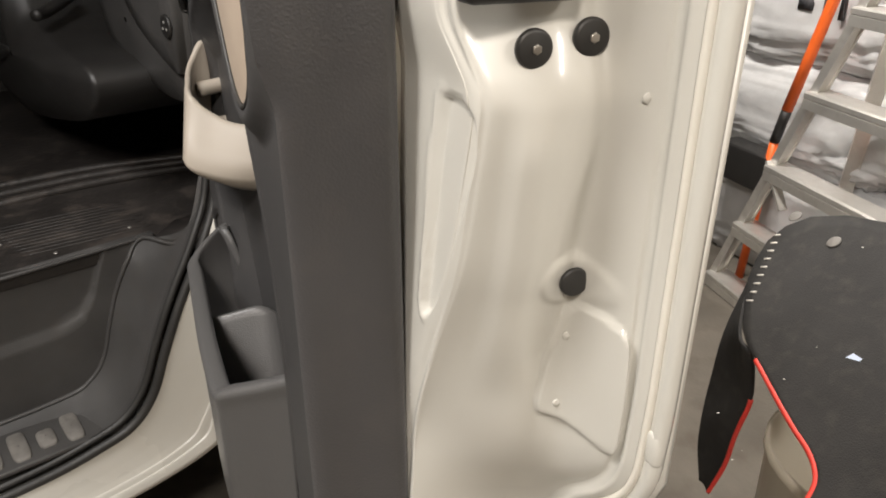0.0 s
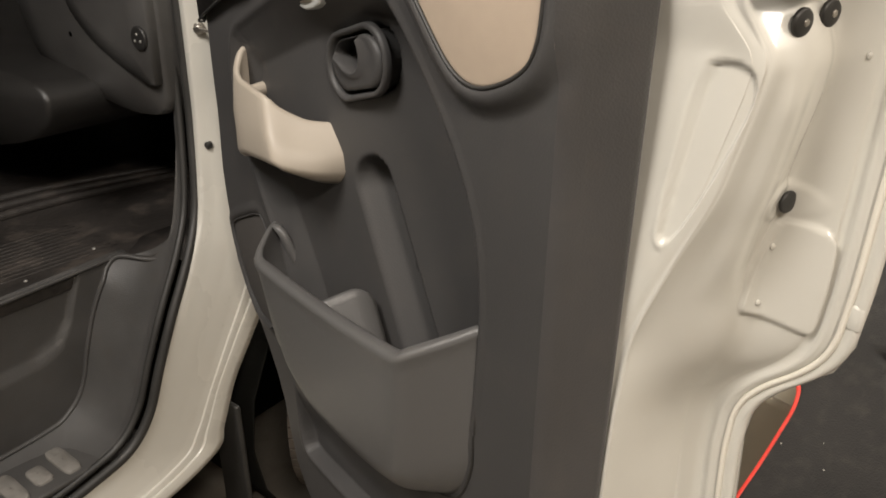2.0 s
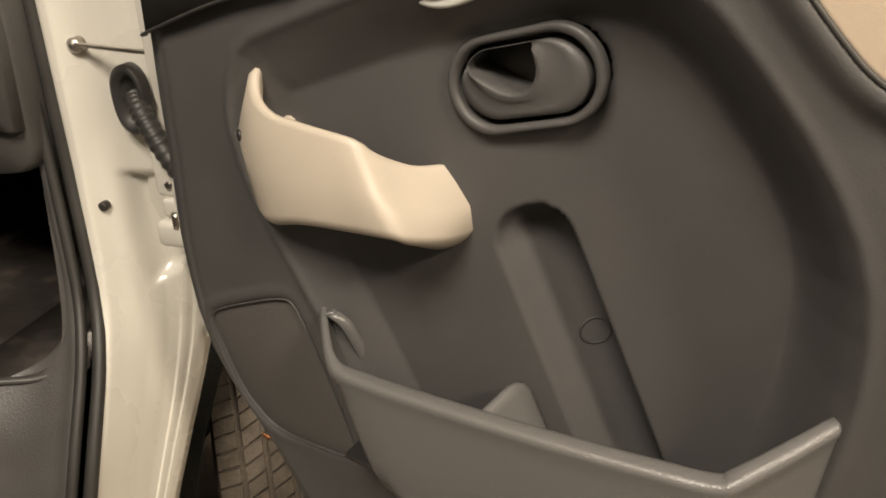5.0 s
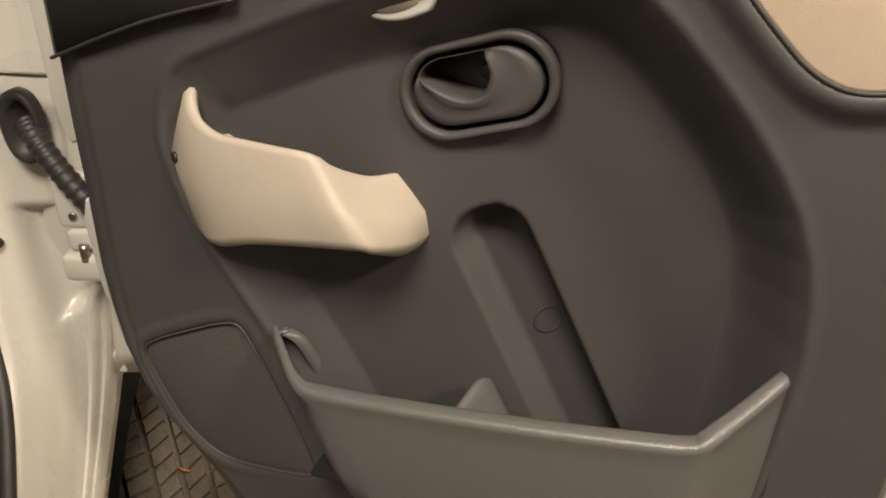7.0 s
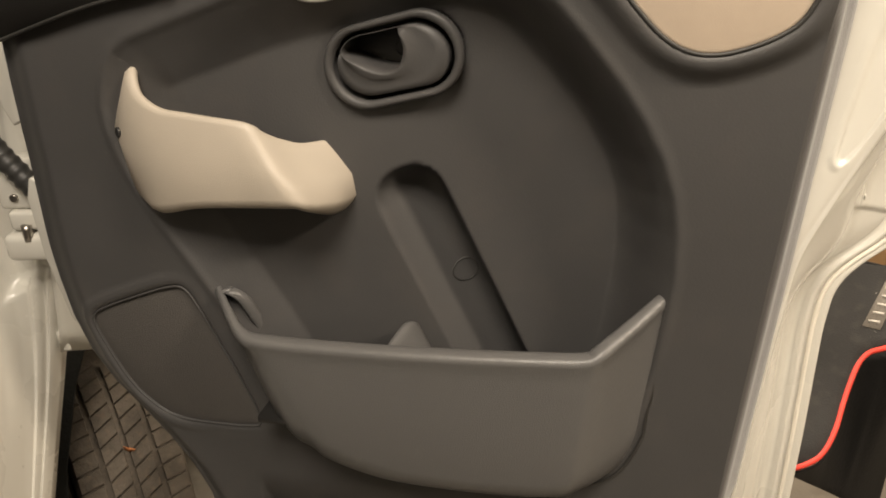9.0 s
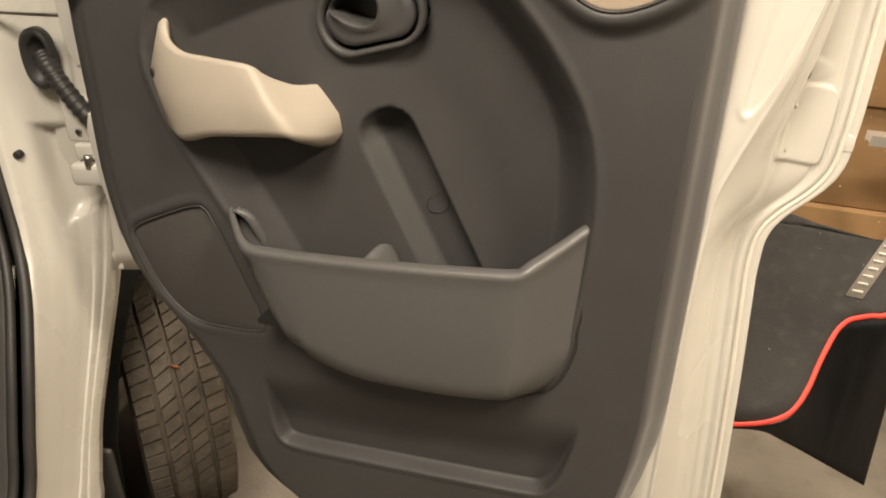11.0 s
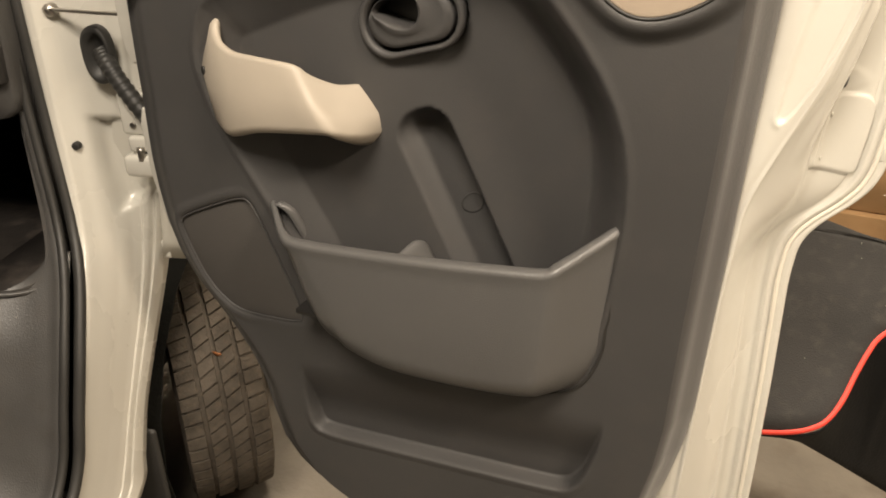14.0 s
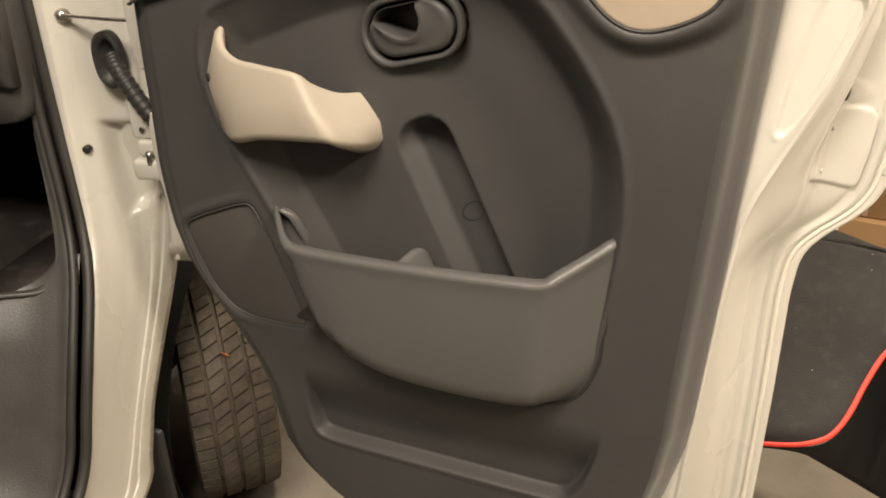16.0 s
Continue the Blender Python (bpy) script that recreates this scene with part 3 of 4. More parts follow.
PRESS_B = cut_corners([(0.052, 1.1565), (0.090, 1.1545), (0.101, 1.148), (0.1025, 1.112), (0.1005, 1.078), (0.096, 1.0715), (0.05, 1.0785), (0.030, 1.081), (0.036, 1.12)], 2, 0.16)
ed, rx, ry, fx, fy, ty = soft(EDGE), soft(RIDGE_X), soft(RIDGE_Y), soft(FACE_X), soft(FACE_Y), soft(TAIL_Y)
rows = []
for i, z in enumerate(zr):
    e, r, q, f, g, t = ed[i], rx[i], ry[i], fx[i], fy[i], ty[i]
    k = 0.6 * f + 0.4 * (e - 0.038)
    mid = float(np.interp(z, [1.0, 1.16], [0.55, 0.30]))
    low = float(np.interp(z, [1.0, 1.12], [1.0, 0.0]))
    x163 = f + (e - 0.036 - f) * mid
    key = [(-0.378, q - 0.001, 0), (-0.368, 0.0995 + (q - 0.112) * 0.9 + 0.012, 0), (r - 0.012, q - 0.001, 0), (r - 0.003, q, 0), (r + 0.003, q + 0.002, 0), (f - 0.004, g - 0.006, 0), (f, g, 0), (x163, 0.163, 0), (x163 + 0.0008 + (e - 0.038 - x163) * 0.5 * low, 0.180, 0), (k + (e - 0.040 - k) * min(1, max(0, mid - 0.30) * 4), 0.1985 + (t - 0.2125), 0), (e - 0.034, t - 0.004, 0), (e - 0.029, t, 0)]
    line = spline(key, 190)
    y = np.array([p.y for p in line])
    x = np.array([p.x for p in line])
    zz = np.full(190, z)
    nx = np.where(y < g - 0.004, 0.25, 0.95)
    ny = np.where(y < g - 0.004, -0.95, -0.25)
    h = np.where(y < 0.140, -0.0034 * smooth01(poly_inside(PRESS_A, x, zz), -0.0005, 0.0025), 0)
    da = poly_inside(PRESS_A, x, zz)
    h = h + np.where(y < 0.140, 0.0016 * smooth01(da, -0.0065, -0.0035) * (1 - smooth01(da, -0.0022, 0.0)) * (1 - smooth01(x, np.interp(z, [1.146, 1.264], [-0.333, -0.320]), np.interp(z, [1.146, 1.264], [-0.327, -0.314]))), 0)
    h = h + np.where(y >= 0.140, 0.0048 * smooth01(poly_inside(PRESS_B, x + 0.30 + y - 0.15, zz), -0.0015, 0.0015) * smooth01(y, 0.146, 0.160), 0)
    h = h + 0.0045 * smooth01(y, 0.141, 0.152) * (1 - smooth01(y, 0.156, 0.172)) * smooth01(z, 1.08, 1.14) * (1 - smooth01(z, 1.235, 1.275))
    h = h + np.where(y > 0.150, 0.0022 * (1 - smooth01(np.hypot(y - 0.184, z - 1.170), 0.0125, 0.017)), 0)
    yb = np.interp(z, [1.15, 1.215, 1.27, 1.31], [0.170, 0.176, 0.190, 0.193])
    h = h - 0.003 * smooth01(y, yb, yb + 0.014) * (1 - smooth01(y, 0.194, 0.203)) * smooth01(z, 1.15, 1.20)
    row = [(x[j] + nx[j] * h[j], y[j] + ny[j] * h[j], z) for j in range(190)]
    row += [(e - 0.024, t + 0.0006, z), (e - 0.0215, t - 0.0022, z), (e - 0.017, t - 0.0024, z), (e - 0.0150, t + 0.0016, z), (e - 0.006, t + 0.0008, z), (e - 0.003, t - 0.0004, z), (e, t + 0.001, z), (e + 0.001, t + 0.004, z), (e - 0.001, t + 0.008, z), (e - 0.010, t + 0.010, z)]
    rows.append(row)
part("shut_face", loft(rows), PAINT, door, "cream white painted door edge")
shell_rows = rows


def on_face(y, z, bias=0.0):
    """A point of the shut face at a depth y and height z."""
    pts = shell_rows[int(np.clip((z - 0.46) / 0.97 * 419, 0, 419))]
    best = min(pts[30:192], key=lambda p: abs(p[1] - y) + (0.01 if p[0] < -0.30 else 0))
    return Vector((best[0] + bias, best[1], z))


def on_side(x, z):
    """A point of the strip beside the trim at a place x and height z."""
    pts = shell_rows[int(np.clip((z - 0.46) / 0.97 * 419, 0, 419))]
    return Vector(min(pts[:120], key=lambda p: abs(p[0] - x)))


part("seam_seal", tube([(ed[i] - 0.0105, ty[i] + 0.0006, zr[i]) for i in range(len(zr))], 0.0024, 150, 6, smooth=False), SEALER, door)
toward = Euler((0, radians(90), 0)).to_matrix().to_4x4()
toward = Euler((0, 0, radians(-6))).to_matrix().to_4x4() @ toward
for y, z in ((0.1550, 1.2905), (0.1820, 1.2938)):
    p = on_face(y, z, 0.000)
    part("bolt", disc(0.0085, 0.0030, Matrix.Translation(p + Vector((0.0012, 0, 0))) @ toward, 28, 0.0008), BOLT, door, "black round striker bolt")
    part("bolt_socket", disc(0.0024, 0.0012, Matrix.Translation(p + Vector((0.0046, 0, 0))) @ toward, 6), STEEL, door)
p = on_face(0.1872, 1.1703)
part("rubber_plug", disc(0.0080, 0.0024, Matrix.Translation(p + Vector((0.0028, -0.0008, 0))) @ toward, 26, 0.001), RUBBER, door, "black rubber plug")
for y, z in ((0.200, 1.270), (0.187, 1.135), (0.185, 1.090)):
    part("dimple", disc(0.0026, 0.0010, Matrix.Translation(on_face(y, z, -0.0006)) @ toward, 14, 0.0008), PAINT, door)
part("latch_opening", box(-0.290, 0.120, 1.310, -0.2705, 0.172, 1.40), DARK, door, "black latch opening", bevel=0.004)
part("latch_plate", box(-0.275, 0.146, 1.316, -0.2695, 0.166, 1.40), STEEL, door, bevel=0.002)
part("edge_bump", box(-0.2320, 0.2040, 1.087, -0.2215, 0.2110, 1.108), PAINT, door, bevel=0.0032)

# ---- the van's body ----
# a: forward along the van, o: outwards from its side
FWD, OUT, ORG = Vector((-0.3, 0.954, 0)), Vector((0.954, 0.3, 0)), Vector((-1.1, 0, 0))


def car(a, o, z):
    return ORG + FWD * a + OUT * o + Vector((0, 0, z))


CARM = Matrix((( -0.3, 0.954, 0, -1.1), (0.954, 0.3, 0, 0), (0, 0, 1, 0), (0, 0, 0, 1)))


def cbox(a0, o0, z0, a1, o1, z1, bm=None):
    return box(a0, o0, z0, a1, o1, z1, CARM, bm)


SEAL = [(0.172, -0.182, 1.50), (0.172, -0.182, 1.25), (0.166, -0.178, 1.10), (0.158, -0.172, 1.0), (0.128, -0.150, 0.865), (0.085, -0.128, 0.79), (0.022, -0.112, 0.695), (-0.020, -0.107, 0.615), (-0.055, -0.105, 0.54), (-0.10, -0.105, 0.492), (-0.165, -0.105, 0.472), (-0.26, -0.105, 0.458), (-0.45, -0.105, 0.452), (-0.70, -0.105, 0.452)]
OUTER = [(0.20, 0.03, 1.50), (0.20, 0.03, 1.25), (0.20, 0.02, 1.10), (0.205, 0.0, 1.0), (0.218, -0.03, 0.87), (0.230, -0.055, 0.78), (0.214, -0.071, 0.70), (0.160, -0.077, 0.613), (0.106, -0.08, 0.53), (0.070, -0.08, 0.45), (0.040, -0.078, 0.400), (-0.12, -0.066, 0.374), (-0.45, -0.05, 0.370), (-0.70, -0.045, 0.370)]
HINGE_WELL = [(-0.128, 1.010), (-0.06, 1.004), (0.03, 1.0), (0.03, 0.90), (-0.05, 0.875), (-0.106, 0.848), (-0.122, 0.93)]
FOLD_U = [-0.06, 0.0, 0.05, 0.12, 0.20, 0.34, 0.50, 0.62, 0.68, 0.74, 0.80, 0.86, 0.93, 0.98, 1.0]
FOLD = [0.012, 0.004, -0.004, -0.007, 0.003, 0.013, 0.016, 0.013, 0.005, 0.002, 0.004, -0.006, -0.009, -0.004, 0.004]
rows = []
for p, q in zip(spline(SEAL, 220), spline(OUTER, 220)):
    row = []
    for u in np.linspace(-0.06, 1.0, 54):
        push = float(np.interp(u, FOLD_U, FOLD))
        v = p.lerp(q, float(u)) + Vector((push * 1.2, 0, -push * 0.6))
        v.x += 0.022 * float(smooth01(poly_inside(HINGE_WELL, np.array(v.y), np.array(v.z)), 0.0, 0.016))
        row.append(car(*v))
    row += [car(q.x + 0.004, q.y - 0.012, q.z - 0.002), car(q.x + 0.004, q.y - 0.10, q.z - 0.004)]
    rows.append(row)
part("door_frame", loft(rows), PAINT, van, "white painted door frame and sill")
for off, rad in ((0.0, 0.0085), (0.017, 0.007)):
    part("door_seal", tube([car(p.x - off * 0.55, p.y - off, p.z + off * 0.5) for p in spline(SEAL, 80)], rad, 80, 10, smooth=False), RUBBER, van, "black rubber door seal")
# fender in front of the hinges and the wheel housing
part("fender", loft([[car(0.215, 0.045, z), car(0.30, 0.055, z), car(0.95, 0.05, z), car(1.2, 0.0, z)] for z in (0.80, 0.95, 1.25)]), PAINT, van, thick=0.004)
part("fender_flange", loft([[car(a, o0, z), car(a + 0.003, o0 + 0.012, z), car(a + 0.006, 0.0, z), car(a + 0.03, 0.01, z)] for a, o0, z in ((0.188, -0.030, 0.925), (0.193, -0.036, 0.890), (0.200, -0.044, 0.840), (0.206, -0.052, 0.795), (0.211, -0.060, 0.758))]), PAINT, van, "white painted fender flange", thick=0.003)
part("fender_edge", cbox(0.210, -0.060, 0.758, 0.228, -0.044, 0.790), PAINT, van, bevel=0.004)
rows = []
for k in range(15):
    an = radians(-35 + 240 * k / 14)
    rows.append([car(0.55 - 0.41 * math.cos(an), o, 0.33 + 0.40 * math.sin(an)) for o in (-0.095, -0.25, -0.44)] + [car(0.55, -0.45, 0.33)])
part("wheel_housing", loft(rows), ARCH_SHADE, van, thick=0.005)
# Added dark wall keeps the arch black where lit floor would show through.
part("arch_shade_wall", cbox(0.08, -0.48, 0.06, 1.0, -0.465, 0.76), ARCH_SHADE, van)
part("mud_flap", cbox(0.10, -0.16, 0.10, 0.112, -0.075, 0.47), RUBBER, van, "black rubber mud flap", bevel=0.006)

# hinges, check strap, cable boot
part("hinge", cbox(0.150, -0.060, 0.928, 0.192, 0.04, 0.962), PAINT, van, "white painted door hinge", bevel=0.008)
part("hinge", cbox(0.158, -0.050, 0.966, 0.192, 0.04, 0.990), PAINT, van, "white painted door hinge", bevel=0.005)
part("hinge_bracket", cbox(0.165, -0.060, 0.990, 0.192, 0.03, 1.055), PAINT, van, bevel=0.006)
part("hinge_screw", disc(0.005, 0.004, Matrix.Translation(car(0.166, -0.040, 1.006)) @ CARM.to_3x3().to_4x4() @ Euler((0, radians(-90), 0)).to_matrix().to_4x4(), 12), STEEL, van)
part("pin", tube([car(0.155, -0.03, 0.955), car(0.155, -0.03, 0.975)], 0.006, 4, 10), STEEL, van)
strap = part("check_strap", tube([car(0.175, -0.145, 1.166), car(0.15, -0.05, 1.168), car(0.145, 0.02, 1.168)], 0.0045, 10, 8, flat=0.6), STEEL, van, "bare steel door check strap")
part("strap_bolt", disc(0.0095, 0.012, Matrix.Translation(car(0.182, -0.137, 1.165)) @ CARM.to_3x3().to_4x4() @ Euler((0, radians(-90), 0)).to_matrix().to_4x4(), 18, 0.004), STEEL, strap)
bootpl = rounded([(-0.120, 1.145), (-0.09, 1.165), (-0.065, 1.145), (-0.062, 1.10), (-0.07, 1.06), (-0.095, 1.05), (-0.118, 1.068), (-0.122, 1.11)], 32)
rows = [[car(a, -0.080 + (o + 0.09) * s * 0.78, 1.103 + (z - 1.105) * s * 0.8) for o, z in bootpl] for s, a in ((1.0, 0.19), (1.0, 0.176), (0.8, 0.172), (0.7, 0.184), (0.1, 0.186))]
boot = part("cable_boot", loft(rows, closed=True), RUBBER, van, "black rubber cable grommet")
line = spline([car(0.186, -0.080, 1.108), car(0.170, -0.062, 1.090), car(0.158, -0.034, 1.055), car(0.150, -0.000, 1.015)], 60)
part("cable_sleeve", tube(line, [0.0115, 0.0135] * 14, 60, 12), RUBBER, boot, "ribbed black cable sleeve")
part("frame_hole", disc(0.0062, 0.010, Matrix.Translation(car(0.1675, -0.136, 0.970)) @ CARM.to_3x3().to_4x4() @ Euler((0, radians(-90), 0)).to_matrix().to_4x4(), 18), DARK, van)

# step well, cab floor, kick panel
S = spline(SEAL, 90)
WELL = [(0.20, 1.50), (0.20, 1.25), (0.185, 1.10), (0.165, 1.0), (0.078, 0.792), (0.017, 0.775), (-0.018, 0.735), (-0.045, 0.688), (-0.068, 0.63), (-0.092, 0.56), (-0.125, 0.520), (-0.178, 0.503), (-0.38, 0.497), (-0.75, 0.495)]
W = spline([(a, -0.25 if i > 4 else (-0.172 if i == 4 else -0.215), z) for i, (a, z) in enumerate(WELL)], 90)
rows = []
for p, w in zip(S, W):
    q = Vector((p.x - 0.012, p.y - 0.030, p.z + 0.010))
    rows.append([car(p.x - 0.008, p.y - 0.012, p.z + 0.004), car(p.x - 0.012, p.y - 0.022, p.z + 0.009), car(*q), car(q.x + 0.004, q.y - 0.008, q.z + 0.001)] + [car(*(q.lerp(w, u) + Vector((0.010 * math.sin(u * math.pi), 0, -0.006 * math.sin(u * math.pi))))) for u in (0.2, 0.4, 0.6, 0.8, 0.93, 1.0)] + [car(w.x - 0.002, w.y - 0.004, w.z + 0.008)])
part("sill_trim", loft(rows), CAB, van, "scuffed black plastic step well", sub=1)
part("well_edge", tube([car(q.x, q.y + 0.001, q.z + 0.001) for q in W if q.z < 0.789], 0.0042, 120, 8), CAB, van, "worn rounded edge of the step well")
part("tread_plate", cbox(-0.75, -0.25, 0.478, -0.06, -0.120, 0.489), CAB, van, bevel=0.004)
for k in range(12):
    a, cut = -0.185 - k * 0.043, 0.022 if k == 1 else 0.0
    ring = cut_corners([(a - 0.0145, -0.216 + cut), (a + 0.0145, -0.216 + cut), (a + 0.0145, -0.132 - cut * 0.5), (a - 0.0145, -0.132 - cut * 0.5)], 2, 0.16)
    part("tread_pad", loft([[car(a + (x - a) * s, -0.174 + (o + 0.174) * s, z) for x, o in ring] for s, z in ((1, 0.486), (1, 0.4915), (0.93, 0.4935), (0.05, 0.4935))], closed=True), PAD, van, "worn grey tread pad")
rows = []
LINE = [(-0.80, 0.628), (-0.32, 0.630), (-0.16, 0.636), (-0.11, 0.655), (-0.085, 0.69), (-0.07, 0.73), (-0.05, 0.775)]
for w in [p for p in W if p.z < 0.785 and p.x < 0.05]:
    top = 0.765 + 0.03 * max(-0.3, min(0.0, w.x)) + 0.008
    lz = float(np.interp(w.x, [q[0] for q in LINE], [q[1] for q in LINE]))
    row = []
    for v in np.linspace(0, 1, 26):
        z = w.z + (max(top, w.z + 0.002) - w.z) * v
        o = -0.252 - 0.010 * float(smooth01(np.array(z), lz - 0.006, lz + 0.006)) - 0.004 * v
        row.append(car(w.x, o, z))
    row.append(car(w.x, -0.275, top + 0.002))
    rows.append(row)
part("step_riser", loft(rows), CAB, van, "black moulded step riser")
part("step_lip", tube([car(p.x - 0.002, -0.256, 0.773 + 0.03 * max(-0.3, min(0.0, p.x))) for p in [q for q in W if q.z < 0.785 and q.x < 0.05]], 0.004, 60, 8), CAB, van)
part("cab_floor", cbox(-0.8, -1.7, 0.74, 0.95, -0.262, 0.768), CABFLOOR, van, "worn black rubber cab floor", bevel=0.004)
part("floor_end", loft([[car(0.03, -0.25, 0.766), car(0.06, -0.19, 0.766), car(0.09, -0.15, 0.772)], [car(0.10, -0.30, 0.772), car(0.14, -0.22, 0.774), car(0.16, -0.19, 0.785)], [car(0.5, -0.30, 0.77), car(0.5, -0.24, 0.772), car(0.5, -0.20, 0.78)]]), CABFLOOR, van, thick=0.004)
for k in range(11):
    o0 = -0.315 - 0.016 * k
    part("floor_rib", tube([car(-0.165 - 0.004 * k, o0 - 0.012, 0.7655), car(-0.05, o0 - 0.004, 0.7668), car(0.06 - 0.006 * (k % 4), o0, 0.7650)], 0.0035, 14, 6), CABFLOOR, van)
for k in range(3):
    part("floor_fold", tube([car(-0.25, -0.62 - 0.06 * k, 0.766), car(0.10, -0.60 - 0.05 * k, 0.775), car(0.50, -0.52 - 0.03 * k, 0.770)], 0.011, 20, 8), CABFLOOR, van)
for a, o in ((-0.22, -0.34), (-0.19, -0.40), (0.02, -0.33), (-0.12, -0.30)):
    part("floor_speck", disc(0.0035, 0.002, Matrix.Translation(car(a, o, 0.768)), 8), ALU, van)
part("kick_panel", loft([[car(0.165, -0.192, z), car(0.20, -0.215, z), car(0.62, -0.24, z), car(0.95, -0.25, z)] for z in (0.76, 1.0, 1.5)]), CAB, van, thick=0.006)
part("cab_firewall", cbox(0.93, -1.7, 0.70, 0.96, -0.19, 1.6), CAB, van)
# dashboard: curved end panel, inner panel with a dial, column shroud
DASH = cut_corners([(-0.70, 1.46), (-0.668, 1.25), (-0.652, 1.168), (-0.632, 1.11), (-0.600, 1.068), (-0.540, 1.047), (-0.468, 1.031), (-0.390, 1.018), (-0.318, 1.008), (-0.25, 1.010), (-0.199, 1.020), (-0.186, 1.06), (-0.186, 1.46)], 1)


def dash_plate(name, outline, a, depth, dome, material, label=""):
    co = sum(p[0] for p in outline) / len(outline)
    cz_ = sum(p[1] for p in outline) / len(outline)
    rows = [[car(a + da, co + (o - co) * s, cz_ + (z - cz_) * s) for o, z in outline] for s, da in ((0.985, depth), (1.0, 0.012), (0.995, 0.004), (0.975, 0.0), (0.6, -dome * 0.8), (0.02, -dome))]
    return part(name, loft(rows, closed=True), material, van, label)


dash_plate("dashboard", DASH, 0.130, 0.40, 0.012, CAB, "black plastic dashboard end")
INNER = cut_corners([(-0.47, 1.46), (-0.452, 1.25), (-0.434, 1.187), (-0.400, 1.152), (-0.354, 1.122), (-0.29, 1.096), (-0.208, 1.069), (-0.188, 1.075), (-0.188, 1.46)], 1)
dash_plate("dash_panel", INNER, 0.114, 0.03, 0.002, CAB, "inner black dash panel")
vm = Matrix.Translation(car(0.1145, -0.212, 1.150)) @ CARM.to_3x3().to_4x4() @ Euler((0, radians(-90), 0)).to_matrix().to_4x4()
dial = part("side_dial", disc(0.020, 0.006, vm, 28, 0.0, 0.0), DARK, van, "small round black switch")
for dx, dy in ((0.007, 0.0), (-0.004, 0.008), (-0.004, -0.008)):
    part("dial_mark", disc(0.0026, 0.001, vm @ Matrix.Translation((dx, dy, 0.0062)), 10), ALU, dial)
SHROUD = cut_corners([(-0.40, 1.06), (-0.385, 1.02), (-0.42, 0.975), (-0.52, 0.935), (-0.66, 0.905), (-0.90, 0.862), (-1.10, 0.838), (-1.42, 0.86), (-1.45, 1.35), (-0.86, 1.35), (-0.79, 1.142), (-0.743, 1.094), (-0.58, 1.075)], 1)
dash_plate("column_shroud", SHROUD, 0.02, 0.35, 0.05, DARK, "rounded black column shroud")
SLOT = cut_corners([(-0.745, 1.052), (-0.98, 0.985), (-1.38, 0.93), (-1.30, 1.005), (-0.98, 1.04)], 1)
dash_plate("vent_slot", SLOT, -0.033, 0.02, 0.0, DARK)
part("column_lever", tube([car(0.10, -0.74, 1.150), car(0.04, -0.70, 1.128), car(0.01, -0.67, 1.125)], 0.012, 10, 8), DARK, van)
part("cab_roof", cbox(-0.9, -1.75, 1.95, 1.2, -0.15, 2.0), PAINT, van)
part("cab_far_side", cbox(-0.9, -1.8, 0.4, 1.2, -1.75, 1.95), CAB, van)
part("cab_rear", cbox(-0.95, -1.75, 0.4, -0.9, -0.13, 2.0), CAB, van)
part("front_pillar", cbox(0.19, -0.19, 1.40, 0.26, 0.0, 1.98), PAINT, van, bevel=0.01)
part("cowl", cbox(0.19, -1.75, 1.42, 1.0, -0.19, 1.46), CAB, van)
part("body_side", loft([[car(-0.9, -0.04, z), car(-2.6, -0.03, z)] for z in (0.38, 1.1, 1.98)]), PAINT, van, thick=0.01)

part("body_far_side", cbox(-2.6, -1.80, 0.40, -0.95, -1.75, 1.98), PAINT, van)
part("body_roof", cbox(-2.6, -1.75, 1.985, -0.95, -0.045, 2.01), PAINT, van, bevel=0.008)
part("body_rear", cbox(-2.64, -1.75, 0.40, -2.602, -0.045, 1.98), PAINT, van, bevel=0.008)

# front wheel
WC = (0.513, -0.173, 0.282)
TR, TW = 0.282, 0.168
rows = []
prof = [(-0.5, 0.70), (-0.53, 0.80), (-0.53, 0.90), (-0.49, 0.955), (-0.42, 0.972), (-0.2, 0.978), (0, 0.978), (0.2, 0.978), (0.42, 0.972), (0.49, 0.955), (0.53, 0.90), (0.53, 0.80), (0.5, 0.70)]
STEER = radians(-31.7)


def wheel_pt(w, ang, r):
    d = Vector((-math.cos(ang) * r, w * TW, math.sin(ang) * r))
    a = d.x * math.cos(STEER) - d.y * math.sin(STEER)
    o = d.x * math.sin(STEER) + d.y * math.cos(STEER)
    return car(WC[0] + a, WC[1] + o, WC[2] + d.z)


